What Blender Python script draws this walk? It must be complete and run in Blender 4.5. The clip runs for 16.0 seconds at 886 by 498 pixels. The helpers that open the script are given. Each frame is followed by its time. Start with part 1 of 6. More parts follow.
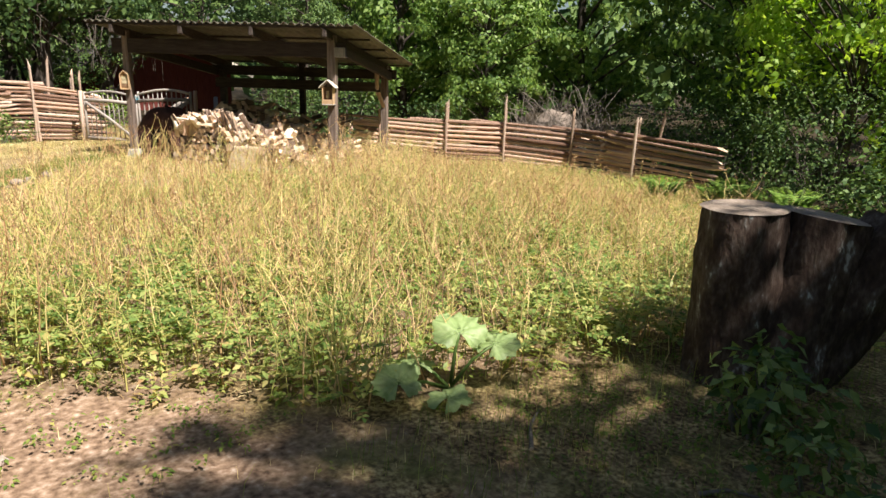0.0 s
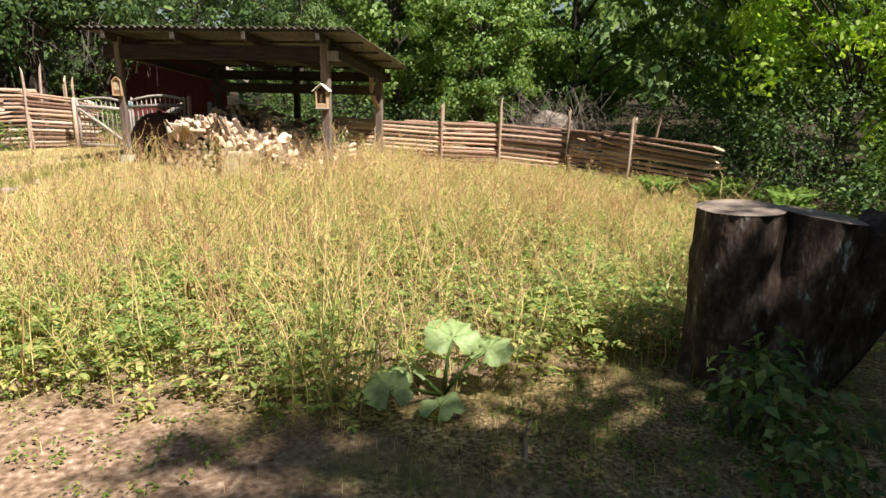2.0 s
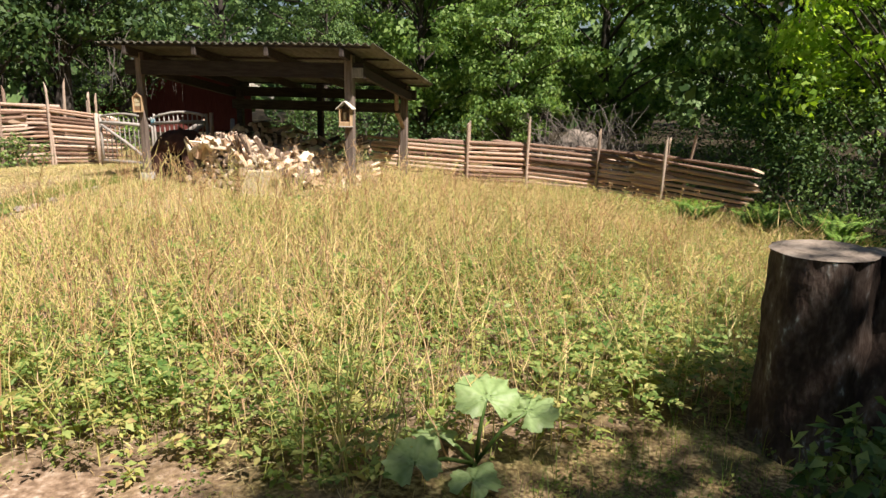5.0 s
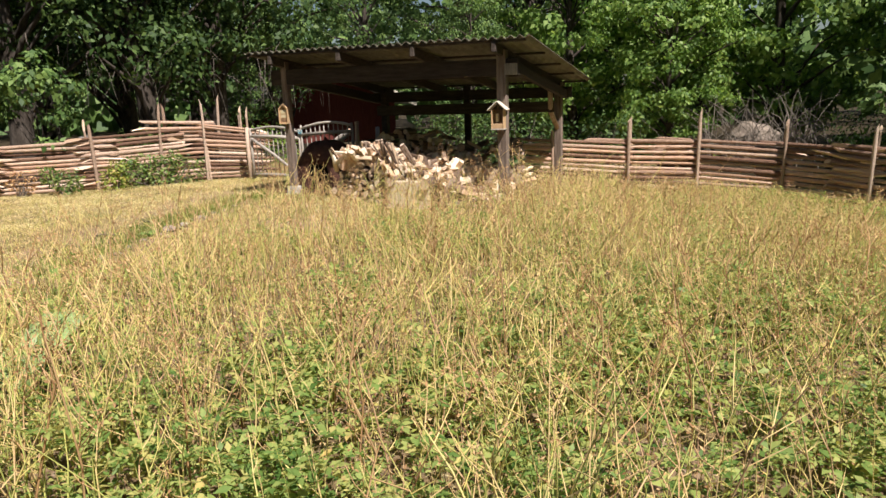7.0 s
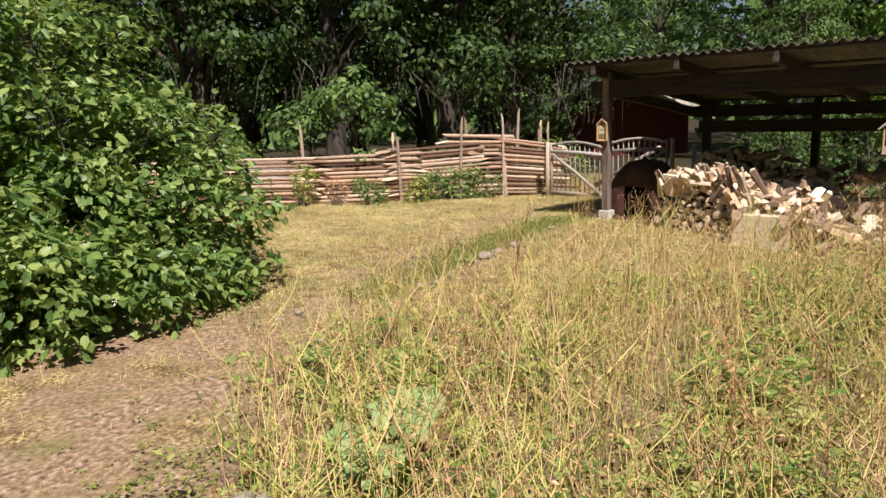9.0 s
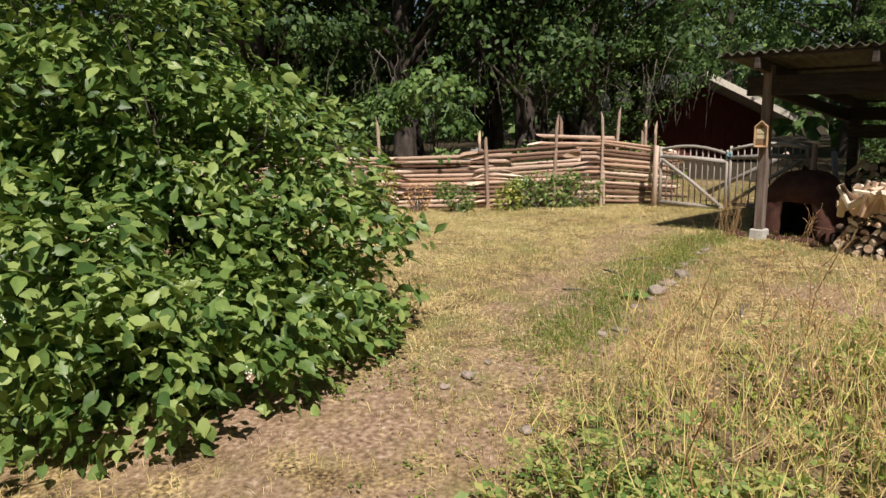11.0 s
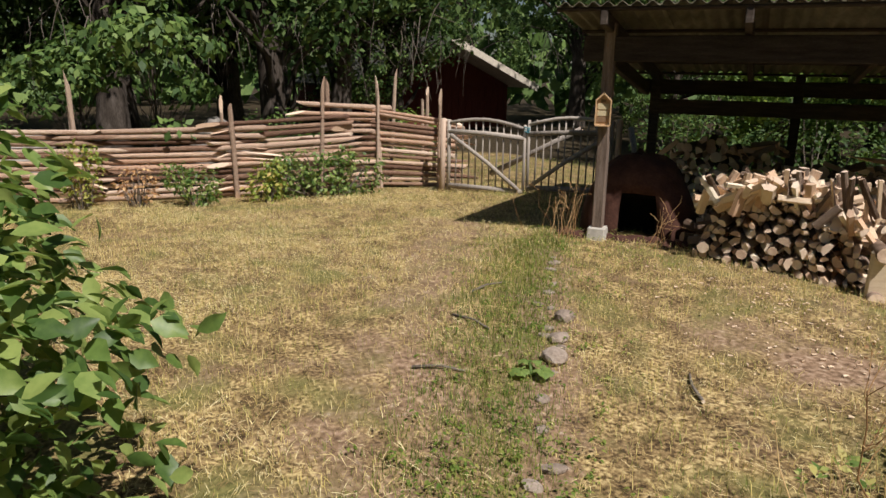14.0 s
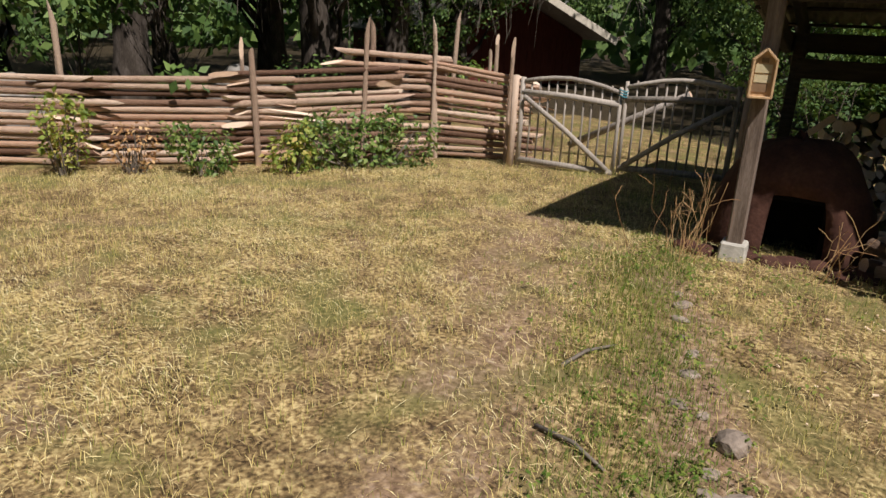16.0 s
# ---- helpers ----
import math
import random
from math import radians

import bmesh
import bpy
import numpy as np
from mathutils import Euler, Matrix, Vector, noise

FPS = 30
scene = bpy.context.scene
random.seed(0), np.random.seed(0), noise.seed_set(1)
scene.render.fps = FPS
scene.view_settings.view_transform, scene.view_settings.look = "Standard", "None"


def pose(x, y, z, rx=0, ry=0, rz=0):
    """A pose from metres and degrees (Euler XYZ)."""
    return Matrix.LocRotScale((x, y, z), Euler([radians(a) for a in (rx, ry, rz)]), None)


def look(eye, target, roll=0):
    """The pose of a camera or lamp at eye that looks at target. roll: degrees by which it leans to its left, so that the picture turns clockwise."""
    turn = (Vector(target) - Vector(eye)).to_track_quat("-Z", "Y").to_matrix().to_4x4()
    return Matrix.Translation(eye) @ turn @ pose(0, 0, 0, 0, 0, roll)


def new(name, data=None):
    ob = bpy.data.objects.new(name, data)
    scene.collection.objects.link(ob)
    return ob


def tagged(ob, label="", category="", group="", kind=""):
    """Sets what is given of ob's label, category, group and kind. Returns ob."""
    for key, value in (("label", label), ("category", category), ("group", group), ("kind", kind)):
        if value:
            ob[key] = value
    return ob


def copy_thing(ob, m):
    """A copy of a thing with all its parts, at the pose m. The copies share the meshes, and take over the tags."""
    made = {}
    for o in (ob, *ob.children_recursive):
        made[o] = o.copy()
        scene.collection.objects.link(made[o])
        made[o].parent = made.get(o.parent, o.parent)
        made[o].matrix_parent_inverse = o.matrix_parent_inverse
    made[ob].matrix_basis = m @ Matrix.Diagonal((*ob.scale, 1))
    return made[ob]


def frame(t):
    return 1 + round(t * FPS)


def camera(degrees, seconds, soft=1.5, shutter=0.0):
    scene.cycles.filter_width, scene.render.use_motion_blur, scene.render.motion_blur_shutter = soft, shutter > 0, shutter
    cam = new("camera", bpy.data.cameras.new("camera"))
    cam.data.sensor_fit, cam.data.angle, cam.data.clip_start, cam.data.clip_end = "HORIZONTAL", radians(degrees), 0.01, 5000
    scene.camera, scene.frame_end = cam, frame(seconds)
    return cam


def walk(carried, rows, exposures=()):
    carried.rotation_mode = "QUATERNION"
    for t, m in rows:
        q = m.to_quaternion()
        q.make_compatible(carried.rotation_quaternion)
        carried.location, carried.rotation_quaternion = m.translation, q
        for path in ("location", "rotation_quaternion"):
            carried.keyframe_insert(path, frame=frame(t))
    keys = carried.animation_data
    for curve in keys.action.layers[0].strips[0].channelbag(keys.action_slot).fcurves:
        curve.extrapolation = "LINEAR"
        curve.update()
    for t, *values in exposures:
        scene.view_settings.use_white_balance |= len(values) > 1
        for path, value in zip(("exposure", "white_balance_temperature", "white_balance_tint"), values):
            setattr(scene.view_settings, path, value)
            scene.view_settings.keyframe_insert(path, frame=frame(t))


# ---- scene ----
cam = camera(64.8, 16.0)
PATH = [
    (0, (6.342, 9.745, 1.678), (4.842, 10.965, 1.167), 1.6),
    (0.5, (6.351, 9.763, 1.675), (4.84, 10.969, 1.161), 1.1),
    (1, (6.323, 9.803, 1.67), (4.813, 11.022, 1.185), 0.8),
    (1.5, (6.306, 9.832, 1.667), (4.812, 11.066, 1.17), 0.8),
    (2, (6.314, 9.819, 1.676), (4.815, 11.043, 1.171), 0.9),
    (2.5, (6.33, 9.791, 1.673), (4.825, 11.017, 1.19), 1.0),
    (3, (6.355, 9.774, 1.679), (4.842, 11.0, 1.223), 0.8),
    (3.2, (6.345, 9.784, 1.689), (4.838, 11.026, 1.258), 0.9),
    (5.3, (5.826, 10.173, 1.68), (4.268, 11.335, 1.209), 0.7),
    (5.5, (5.768, 10.247, 1.661), (4.185, 11.379, 1.198), -0.5),
    (6, (5.436, 10.452, 1.618), (3.756, 11.449, 1.188), 0.8),
    (6.5, (5.211, 10.573, 1.612), (3.521, 11.538, 1.154), 0.4),
    (7, (4.802, 10.463, 1.597), (3.045, 11.305, 1.147), -2.1),
    (7.5, (4.441, 10.414, 1.593), (2.604, 11.077, 1.162), -2.3),
    (8, (4.017, 10.36, 1.625), (2.103, 10.775, 1.221), -1.8),
    (8.5, (3.735, 10.313, 1.601), (1.791, 10.566, 1.204), -1.6),
    (9, (3.376, 10.05, 1.659), (1.421, 10.197, 1.266), -2.2),
    (9.5, (3.032, 9.763, 1.683), (1.07, 9.743, 1.295), -3.3),
    (9.7, (2.883, 9.642, 1.695), (0.926, 9.564, 1.292), -1.1),
    (11.8, (1.115, 8.714, 1.676), (-0.804, 9.07, 1.241), -1.9),
    (12, (0.966, 8.685, 1.678), (-0.925, 9.145, 1.213), -1.5),
    (12.5, (0.488, 8.651, 1.661), (-1.378, 9.224, 1.225), -1.5),
    (13, (-0.034, 8.641, 1.644), (-1.834, 9.393, 1.203), -1.5),
    (13.5, (-0.502, 8.734, 1.643), (-2.257, 9.571, 1.175), -1.4),
    (14, (-1.019, 8.932, 1.641), (-2.783, 9.73, 1.14), 0.9),
    (14.5, (-1.484, 9.065, 1.642), (-3.22, 9.945, 1.181), 1.1),
    (15, (-1.986, 9.292, 1.604), (-3.749, 10.124, 1.158), 1.3),
    (15.5, (-2.427, 9.479, 1.557), (-4.173, 10.303, 1.037), 1.8),
    (16, (-2.938, 9.652, 1.544), (-4.723, 10.296, 0.912), 2.5),
]
walk(cam, [(t, look(eye, target, roll)) for t, eye, target, roll in PATH],
     exposures=[(0, 1.02), (5.5, 0.86), (7.0, 0.7), (9.0, 0.55), (12.0, 0.25), (16.0, 0.1)])

# ---------------------------------------------------------------- light
world = bpy.data.worlds.new("sky")
scene.world = world
world.use_nodes = True
wt = world.node_tree
wt.nodes.clear()
sky = wt.nodes.new("ShaderNodeTexSky")
sky.sky_type = "NISHITA"
sky.sun_disc = False
SUN_AZ, SUN_EL = radians(79.0), radians(56.5)   # azimuth from +y towards +x
sky.sun_elevation, sky.sun_rotation = SUN_EL, SUN_AZ
bg = wt.nodes.new("ShaderNodeBackground")
bg.inputs["Strength"].default_value = 0.039
wo = wt.nodes.new("ShaderNodeOutputWorld")
wt.links.new(sky.outputs["Color"], bg.inputs["Color"])
wt.links.new(bg.outputs["Background"], wo.inputs["Surface"])

sun_data = bpy.data.lights.new("sun", "SUN")
sun_data.energy, sun_data.angle, sun_data.color = 5.0, radians(0.53), (1.0, 0.92, 0.865)
sun = new("sun", sun_data)
toward = Vector((math.sin(SUN_AZ) * math.cos(SUN_EL), math.cos(SUN_AZ) * math.cos(SUN_EL), math.sin(SUN_EL)))
sun.matrix_basis = look(toward * 60, (0, 0, 0))

# ---------------------------------------------------------------- materials


def make_mat(name, stops, scale=6.0, rough=0.8, bump=0.3, fine=60.0, vary="", spread=0.5, stretch=(1, 1, 1), translucent=0.0, metallic=0.0, spec=0.3, detail=6.0, coords="Object"):
    """Base colour from a ramp over two noises; vary: 'object' or 'island' shifts the ramp piece by piece."""
    m = bpy.data.materials.new(name)
    m.use_nodes = True
    t = m.node_tree
    n, l = t.nodes, t.links
    n.clear()
    out = n.new("ShaderNodeOutputMaterial")
    p = n.new("ShaderNodeBsdfPrincipled")
    p.inputs["Roughness"].default_value = rough
    p.inputs["Metallic"].default_value = metallic
    p.inputs["Specular IOR Level"].default_value = spec
    co = n.new("ShaderNodeTexCoord")
    mp = n.new("ShaderNodeMapping")
    mp.inputs["Scale"].default_value = stretch
    l.new(co.outputs[coords], mp.inputs["Vector"])
    a = n.new("ShaderNodeTexNoise")
    a.inputs["Scale"].default_value, a.inputs["Detail"].default_value = scale, detail
    b = n.new("ShaderNodeTexNoise")
    b.inputs["Scale"].default_value, b.inputs["Detail"].default_value = fine, 3.0
    l.new(mp.outputs["Vector"], a.inputs["Vector"])
    l.new(mp.outputs["Vector"], b.inputs["Vector"])
    mix = n.new("ShaderNodeMix")
    mix.inputs["Factor"].default_value = 0.35
    l.new(a.outputs["Fac"], mix.inputs["A"])
    l.new(b.outputs["Fac"], mix.inputs["B"])
    fac = mix.outputs["Result"]
    if vary:
        src = n.new("ShaderNodeObjectInfo" if vary == "object" else "ShaderNodeNewGeometry")
        rnd = src.outputs["Random" if vary == "object" else "Random Per Island"]
        sub = n.new("ShaderNodeMath")
        sub.operation = "MULTIPLY_ADD"
        l.new(rnd, sub.inputs[0])
        sub.inputs[1].default_value, sub.inputs[2].default_value = spread, -spread / 2
        add = n.new("ShaderNodeMath")
        add.operation = "ADD"
        l.new(fac, add.inputs[0])
        l.new(sub.outputs[0], add.inputs[1])
        fac = add.outputs[0]
    ramp = n.new("ShaderNodeValToRGB")
    els = ramp.color_ramp.elements
    while len(els) < len(stops):
        els.new(0.5)
    for e, (pos, col) in zip(els, stops):
        e.position, e.color = pos, (*col, 1)
    l.new(fac, ramp.inputs["Fac"])
    l.new(ramp.outputs["Color"], p.inputs["Base Color"])
    if bump:
        bn = n.new("ShaderNodeBump")
        bn.inputs["Strength"].default_value, bn.inputs["Distance"].default_value = bump, 0.02
        l.new(mix.outputs["Result"], bn.inputs["Height"])
        l.new(bn.outputs["Normal"], p.inputs["Normal"])
    if translucent:
        tr = n.new("ShaderNodeBsdfTranslucent")
        hs = n.new("ShaderNodeHueSaturation")
        hs.inputs["Hue"].default_value, hs.inputs["Saturation"].default_value, hs.inputs["Value"].default_value = 0.485, 1.1, 1.5
        l.new(ramp.outputs["Color"], hs.inputs["Color"])
        l.new(hs.outputs["Color"], tr.inputs["Color"])
        ms = n.new("ShaderNodeMixShader")
        ms.inputs["Fac"].default_value = translucent
        l.new(p.outputs["BSDF"], ms.inputs[1])
        l.new(tr.outputs["BSDF"], ms.inputs[2])
        l.new(ms.outputs["Shader"], out.inputs["Surface"])
    else:
        l.new(p.outputs["BSDF"], out.inputs["Surface"])
    return m


M = {}
M["leaf_shrub"] = make_mat("leaf_shrub", [(0.2, (0.055, 0.11, 0.026)), (0.5, (0.14, 0.225, 0.055)), (0.8, (0.29, 0.37, 0.11))], 3, 0.45, 0.1, 40, "island", 0.7, translucent=0.3, spec=0.4)
M["leaf_tree"] = make_mat("leaf_tree", [(0.2, (0.07, 0.14, 0.033)), (0.5, (0.17, 0.285, 0.062)), (0.8, (0.32, 0.44, 0.125))], 1, 0.5, 0.0, 20, "island", 0.6, translucent=0.4)
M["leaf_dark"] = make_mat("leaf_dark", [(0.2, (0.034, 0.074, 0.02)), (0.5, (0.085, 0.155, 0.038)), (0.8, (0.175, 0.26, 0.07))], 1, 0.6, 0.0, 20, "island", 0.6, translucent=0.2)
# darkest leaf ramp: the deep shade of the wood is put into the colour
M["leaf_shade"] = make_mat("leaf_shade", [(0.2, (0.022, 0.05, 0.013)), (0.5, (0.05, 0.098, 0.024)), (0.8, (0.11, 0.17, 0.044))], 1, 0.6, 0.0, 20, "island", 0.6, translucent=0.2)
M["leaf_bright"] = make_mat("leaf_bright", [(0.2, (0.17, 0.31, 0.035)), (0.5, (0.28, 0.45, 0.06)), (0.8, (0.43, 0.58, 0.11))], 1, 0.5, 0.0, 20, "island", 0.6, translucent=0.5)
M["leaf_weed"] = make_mat("leaf_weed", [(0.1, (0.11, 0.17, 0.03)), (0.4, (0.25, 0.33, 0.065)), (0.7, (0.42, 0.45, 0.12)), (0.95, (0.56, 0.41, 0.15))], 2, 0.6, 0.0, 30, "island", 0.8, translucent=0.35)
M["leaf_rhubarb"] = make_mat("leaf_rhubarb", [(0.25, (0.16, 0.24, 0.07)), (0.5, (0.3, 0.41, 0.16)), (0.8, (0.44, 0.52, 0.27))], 14, 0.45, 0.5, 50, translucent=0.25)
M["stem_dry"] = make_mat("stem_dry", [(0.05, (0.42, 0.43, 0.1)), (0.3, (0.7, 0.57, 0.19)), (0.62, (0.8, 0.61, 0.29)), (0.95, (0.58, 0.36, 0.18))], 2, 0.7, 0.0, 30, "island", 0.9)
M["stem_green"] = make_mat("stem_green", [(0.05, (0.34, 0.4, 0.1)), (0.35, (0.58, 0.57, 0.18)), (0.62, (0.8, 0.66, 0.29)), (0.8, (0.74, 0.5, 0.29)), (0.95, (0.48, 0.29, 0.17))], 2, 0.65, 0.0, 30, "island", 0.9)
M["panicle"] = make_mat("panicle", [(0.1, (0.4, 0.23, 0.11)), (0.5, (0.62, 0.41, 0.2)), (0.9, (0.74, 0.56, 0.31))], 2, 0.8, 0.0, 30, "island", 0.9, translucent=0.3)
M["leaf_elder"] = make_mat("leaf_elder", [(0.1, (0.08, 0.16, 0.035)), (0.38, (0.2, 0.29, 0.075)), (0.66, (0.37, 0.42, 0.13)), (0.88, (0.5, 0.45, 0.16)), (0.98, (0.4, 0.25, 0.13))], 1.2, 0.5, 0.0, 25, "island", 0.75, translucent=0.35)
M["hay"] = make_mat("hay", [(0.2, (0.48, 0.37, 0.14)), (0.5, (0.76, 0.63, 0.28)), (0.8, (0.88, 0.79, 0.46))], 2, 0.75, 0.0, 30, "island", 0.8)
M["seed_dry"] = make_mat("seed_dry", [(0.1, (0.3, 0.165, 0.075)), (0.5, (0.52, 0.32, 0.15)), (0.9, (0.68, 0.48, 0.25))], 2, 0.8, 0.0, 30, "island", 0.9, translucent=0.2)
M["grass_dry"] = make_mat("grass_dry", [(0.2, (0.14, 0.21, 0.04)), (0.4, (0.34, 0.33, 0.09)), (0.55, (0.66, 0.54, 0.2)), (0.88, (0.82, 0.7, 0.38))], 1.3, 0.75, 0.0, 14, "island", 0.55, translucent=0.2)
M["grass_green"] = make_mat("grass_green", [(0.1, (0.07, 0.14, 0.02)), (0.5, (0.16, 0.23, 0.04)), (0.9, (0.36, 0.34, 0.1))], 0.9, 0.7, 0.0, 14, "island", 0.7, translucent=0.3)
M["bark"] = make_mat("bark", [(0.3, (0.022, 0.017, 0.013)), (0.5, (0.06, 0.048, 0.038)), (0.72, (0.13, 0.11, 0.095))], 9, 0.95, 1.0, 45, stretch=(1, 1, 0.35))
M["bark_stump"] = make_mat("bark_stump", [(0.3, (0.02, 0.014, 0.01)), (0.48, (0.065, 0.042, 0.03)), (0.58, (0.12, 0.09, 0.07)), (0.62, (0.17, 0.15, 0.13)), (0.655, (0.42, 0.42, 0.38))], 11, 0.95, 1.0, 50, stretch=(1, 1, 0.45))
M["twig"] = make_mat("twig", [(0.3, (0.09, 0.075, 0.06)), (0.7, (0.25, 0.215, 0.18))], 12, 0.9, 0.4, 60)
M["rail_wood"] = make_mat("rail_wood", [(0.18, (0.13, 0.07, 0.046)), (0.36, (0.36, 0.225, 0.155)), (0.54, (0.64, 0.48, 0.37)), (0.68, (0.52, 0.29, 0.18)), (0.86, (0.74, 0.59, 0.47))], 5, 0.85, 0.8, 40, "object", 0.7, stretch=(7, 7, 0.8))
M["post_wood"] = make_mat("post_wood", [(0.25, (0.22, 0.14, 0.1)), (0.5, (0.48, 0.35, 0.26)), (0.8, (0.64, 0.52, 0.42))], 6, 0.85, 0.6, 40, "object", 0.3, stretch=(6, 6, 0.7))
M["grey_wood"] = make_mat("grey_wood", [(0.25, (0.17, 0.15, 0.13)), (0.5, (0.36, 0.32, 0.28)), (0.8, (0.52, 0.47, 0.41))], 6, 0.85, 0.5, 45, "object", 0.25, stretch=(8, 8, 0.6))
# darker than post_shed: shade under the roof is put into the colour
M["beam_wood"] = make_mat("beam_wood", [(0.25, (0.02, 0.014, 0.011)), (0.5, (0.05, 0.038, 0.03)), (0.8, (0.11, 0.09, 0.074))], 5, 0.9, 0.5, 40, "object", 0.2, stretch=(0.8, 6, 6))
M["post_shed"] = make_mat("post_shed", [(0.25, (0.065, 0.043, 0.033)), (0.45, (0.16, 0.12, 0.095)), (0.6, (0.26, 0.205, 0.17)), (0.72, (0.28, 0.115, 0.05))], 4, 0.85, 0.5, 40, stretch=(6, 6, 0.6))
M["log_bark"] = make_mat("log_bark", [(0.25, (0.1, 0.065, 0.045)), (0.5, (0.23, 0.16, 0.115)), (0.8, (0.36, 0.28, 0.22))], 10, 0.95, 0.8, 50, "object", 0.5)
M["log_split"] = make_mat("log_split", [(0.2, (0.56, 0.36, 0.23)), (0.45, (0.78, 0.6, 0.42)), (0.75, (0.9, 0.79, 0.62))], 6, 0.8, 0.3, 60, "object", 0.6, stretch=(6, 6, 1))
M["cut_end"] = make_mat("cut_end", [(0.2, (0.44, 0.29, 0.19)), (0.5, (0.72, 0.55, 0.41)), (0.8, (0.86, 0.73, 0.58))], 14, 0.85, 0.4, 90, "object", 0.5)
M["cut_grey"] = make_mat("cut_grey", [(0.25, (0.11, 0.085, 0.06)), (0.5, (0.27, 0.215, 0.165)), (0.8, (0.42, 0.36, 0.29))], 14, 0.8, 0.6, 60)
M["pale_board"] = make_mat("pale_board", [(0.25, (0.55, 0.42, 0.27)), (0.5, (0.7, 0.58, 0.42)), (0.8, (0.78, 0.68, 0.52))], 5, 0.8, 0.2, 60, stretch=(1, 6, 6))
M["sheet"] = make_mat("sheet", [(0.25, (0.075, 0.07, 0.048)), (0.5, (0.165, 0.152, 0.108)), (0.8, (0.3, 0.28, 0.205))], 3, 0.8, 0.1, 30, translucent=0.04)
M["concrete"] = make_mat("concrete", [(0.3, (0.36, 0.34, 0.3)), (0.6, (0.52, 0.5, 0.45))], 12, 0.9, 0.4, 80)
M["stone"] = make_mat("stone", [(0.25, (0.11, 0.1, 0.09)), (0.5, (0.25, 0.23, 0.205)), (0.75, (0.4, 0.37, 0.33))], 7, 0.9, 0.7, 50, "object", 0.2)
M["stone_pale"] = make_mat("stone_pale", [(0.25, (0.15, 0.12, 0.095)), (0.5, (0.29, 0.235, 0.19)), (0.75, (0.44, 0.38, 0.32))], 12, 0.9, 0.7, 70, "object", 0.2)
M["clay"] = make_mat("clay", [(0.25, (0.035, 0.016, 0.012)), (0.5, (0.075, 0.033, 0.023)), (0.8, (0.13, 0.065, 0.044))], 6, 0.95, 0.6, 40)
M["red_paint"] = make_mat("red_paint", [(0.25, (0.06, 0.016, 0.013)), (0.5, (0.115, 0.027, 0.02)), (0.8, (0.19, 0.065, 0.05))], 4, 0.9, 0.3, 40, stretch=(1, 8, 0.6))
# dark counterpart of metal_roof: shade of the unlit slope put into the colour
M["roof_shaded"] = make_mat("roof_shaded", [(0.3, (0.03, 0.032, 0.026)), (0.6, (0.075, 0.075, 0.062)), (0.8, (0.13, 0.13, 0.11))], 5, 0.9, 0.4, 40)
M["metal_roof"] = make_mat("metal_roof", [(0.25, (0.42, 0.42, 0.43)), (0.6, (0.62, 0.62, 0.63))], 4, 0.5, 0.1, 30, metallic=0.4)
M["soot"] = make_mat("soot", [(0.3, (0.01, 0.008, 0.007)), (0.7, (0.025, 0.02, 0.018))], 8, 1.0, 0.2, 40)
M["paper"] = make_mat("paper", [(0.3, (0.5, 0.43, 0.26)), (0.7, (0.64, 0.56, 0.38))], 8, 0.7, 0.05, 60)
M["print_brown"] = make_mat("print_brown", [(0.3, (0.16, 0.1, 0.06)), (0.7, (0.28, 0.18, 0.1))], 20, 0.8, 0.05, 60)
M["box_wood"] = make_mat("box_wood", [(0.25, (0.4, 0.25, 0.13)), (0.6, (0.58, 0.4, 0.23)), (0.8, (0.66, 0.5, 0.32))], 6, 0.75, 0.3, 50, stretch=(5, 5, 1))
M["feeder_roof"] = make_mat("feeder_roof", [(0.3, (0.5, 0.45, 0.36)), (0.7, (0.7, 0.64, 0.54))], 8, 0.8, 0.2, 50)
M["blossom"] = make_mat("blossom", [(0.3, (0.6, 0.62, 0.45)), (0.7, (0.8, 0.8, 0.68))], 8, 0.8, 0.0, 50)
M["straw"] = make_mat("straw", [(0.2, (0.3, 0.2, 0.09)), (0.5, (0.54, 0.42, 0.19)), (0.8, (0.7, 0.58, 0.31))], 2, 0.8, 0.0, 30, "island", 0.8)
M["rope"] = make_mat("rope", [(0.3, (0.05, 0.22, 0.3)), (0.7, (0.1, 0.35, 0.42))], 20, 0.7, 0.2, 80)


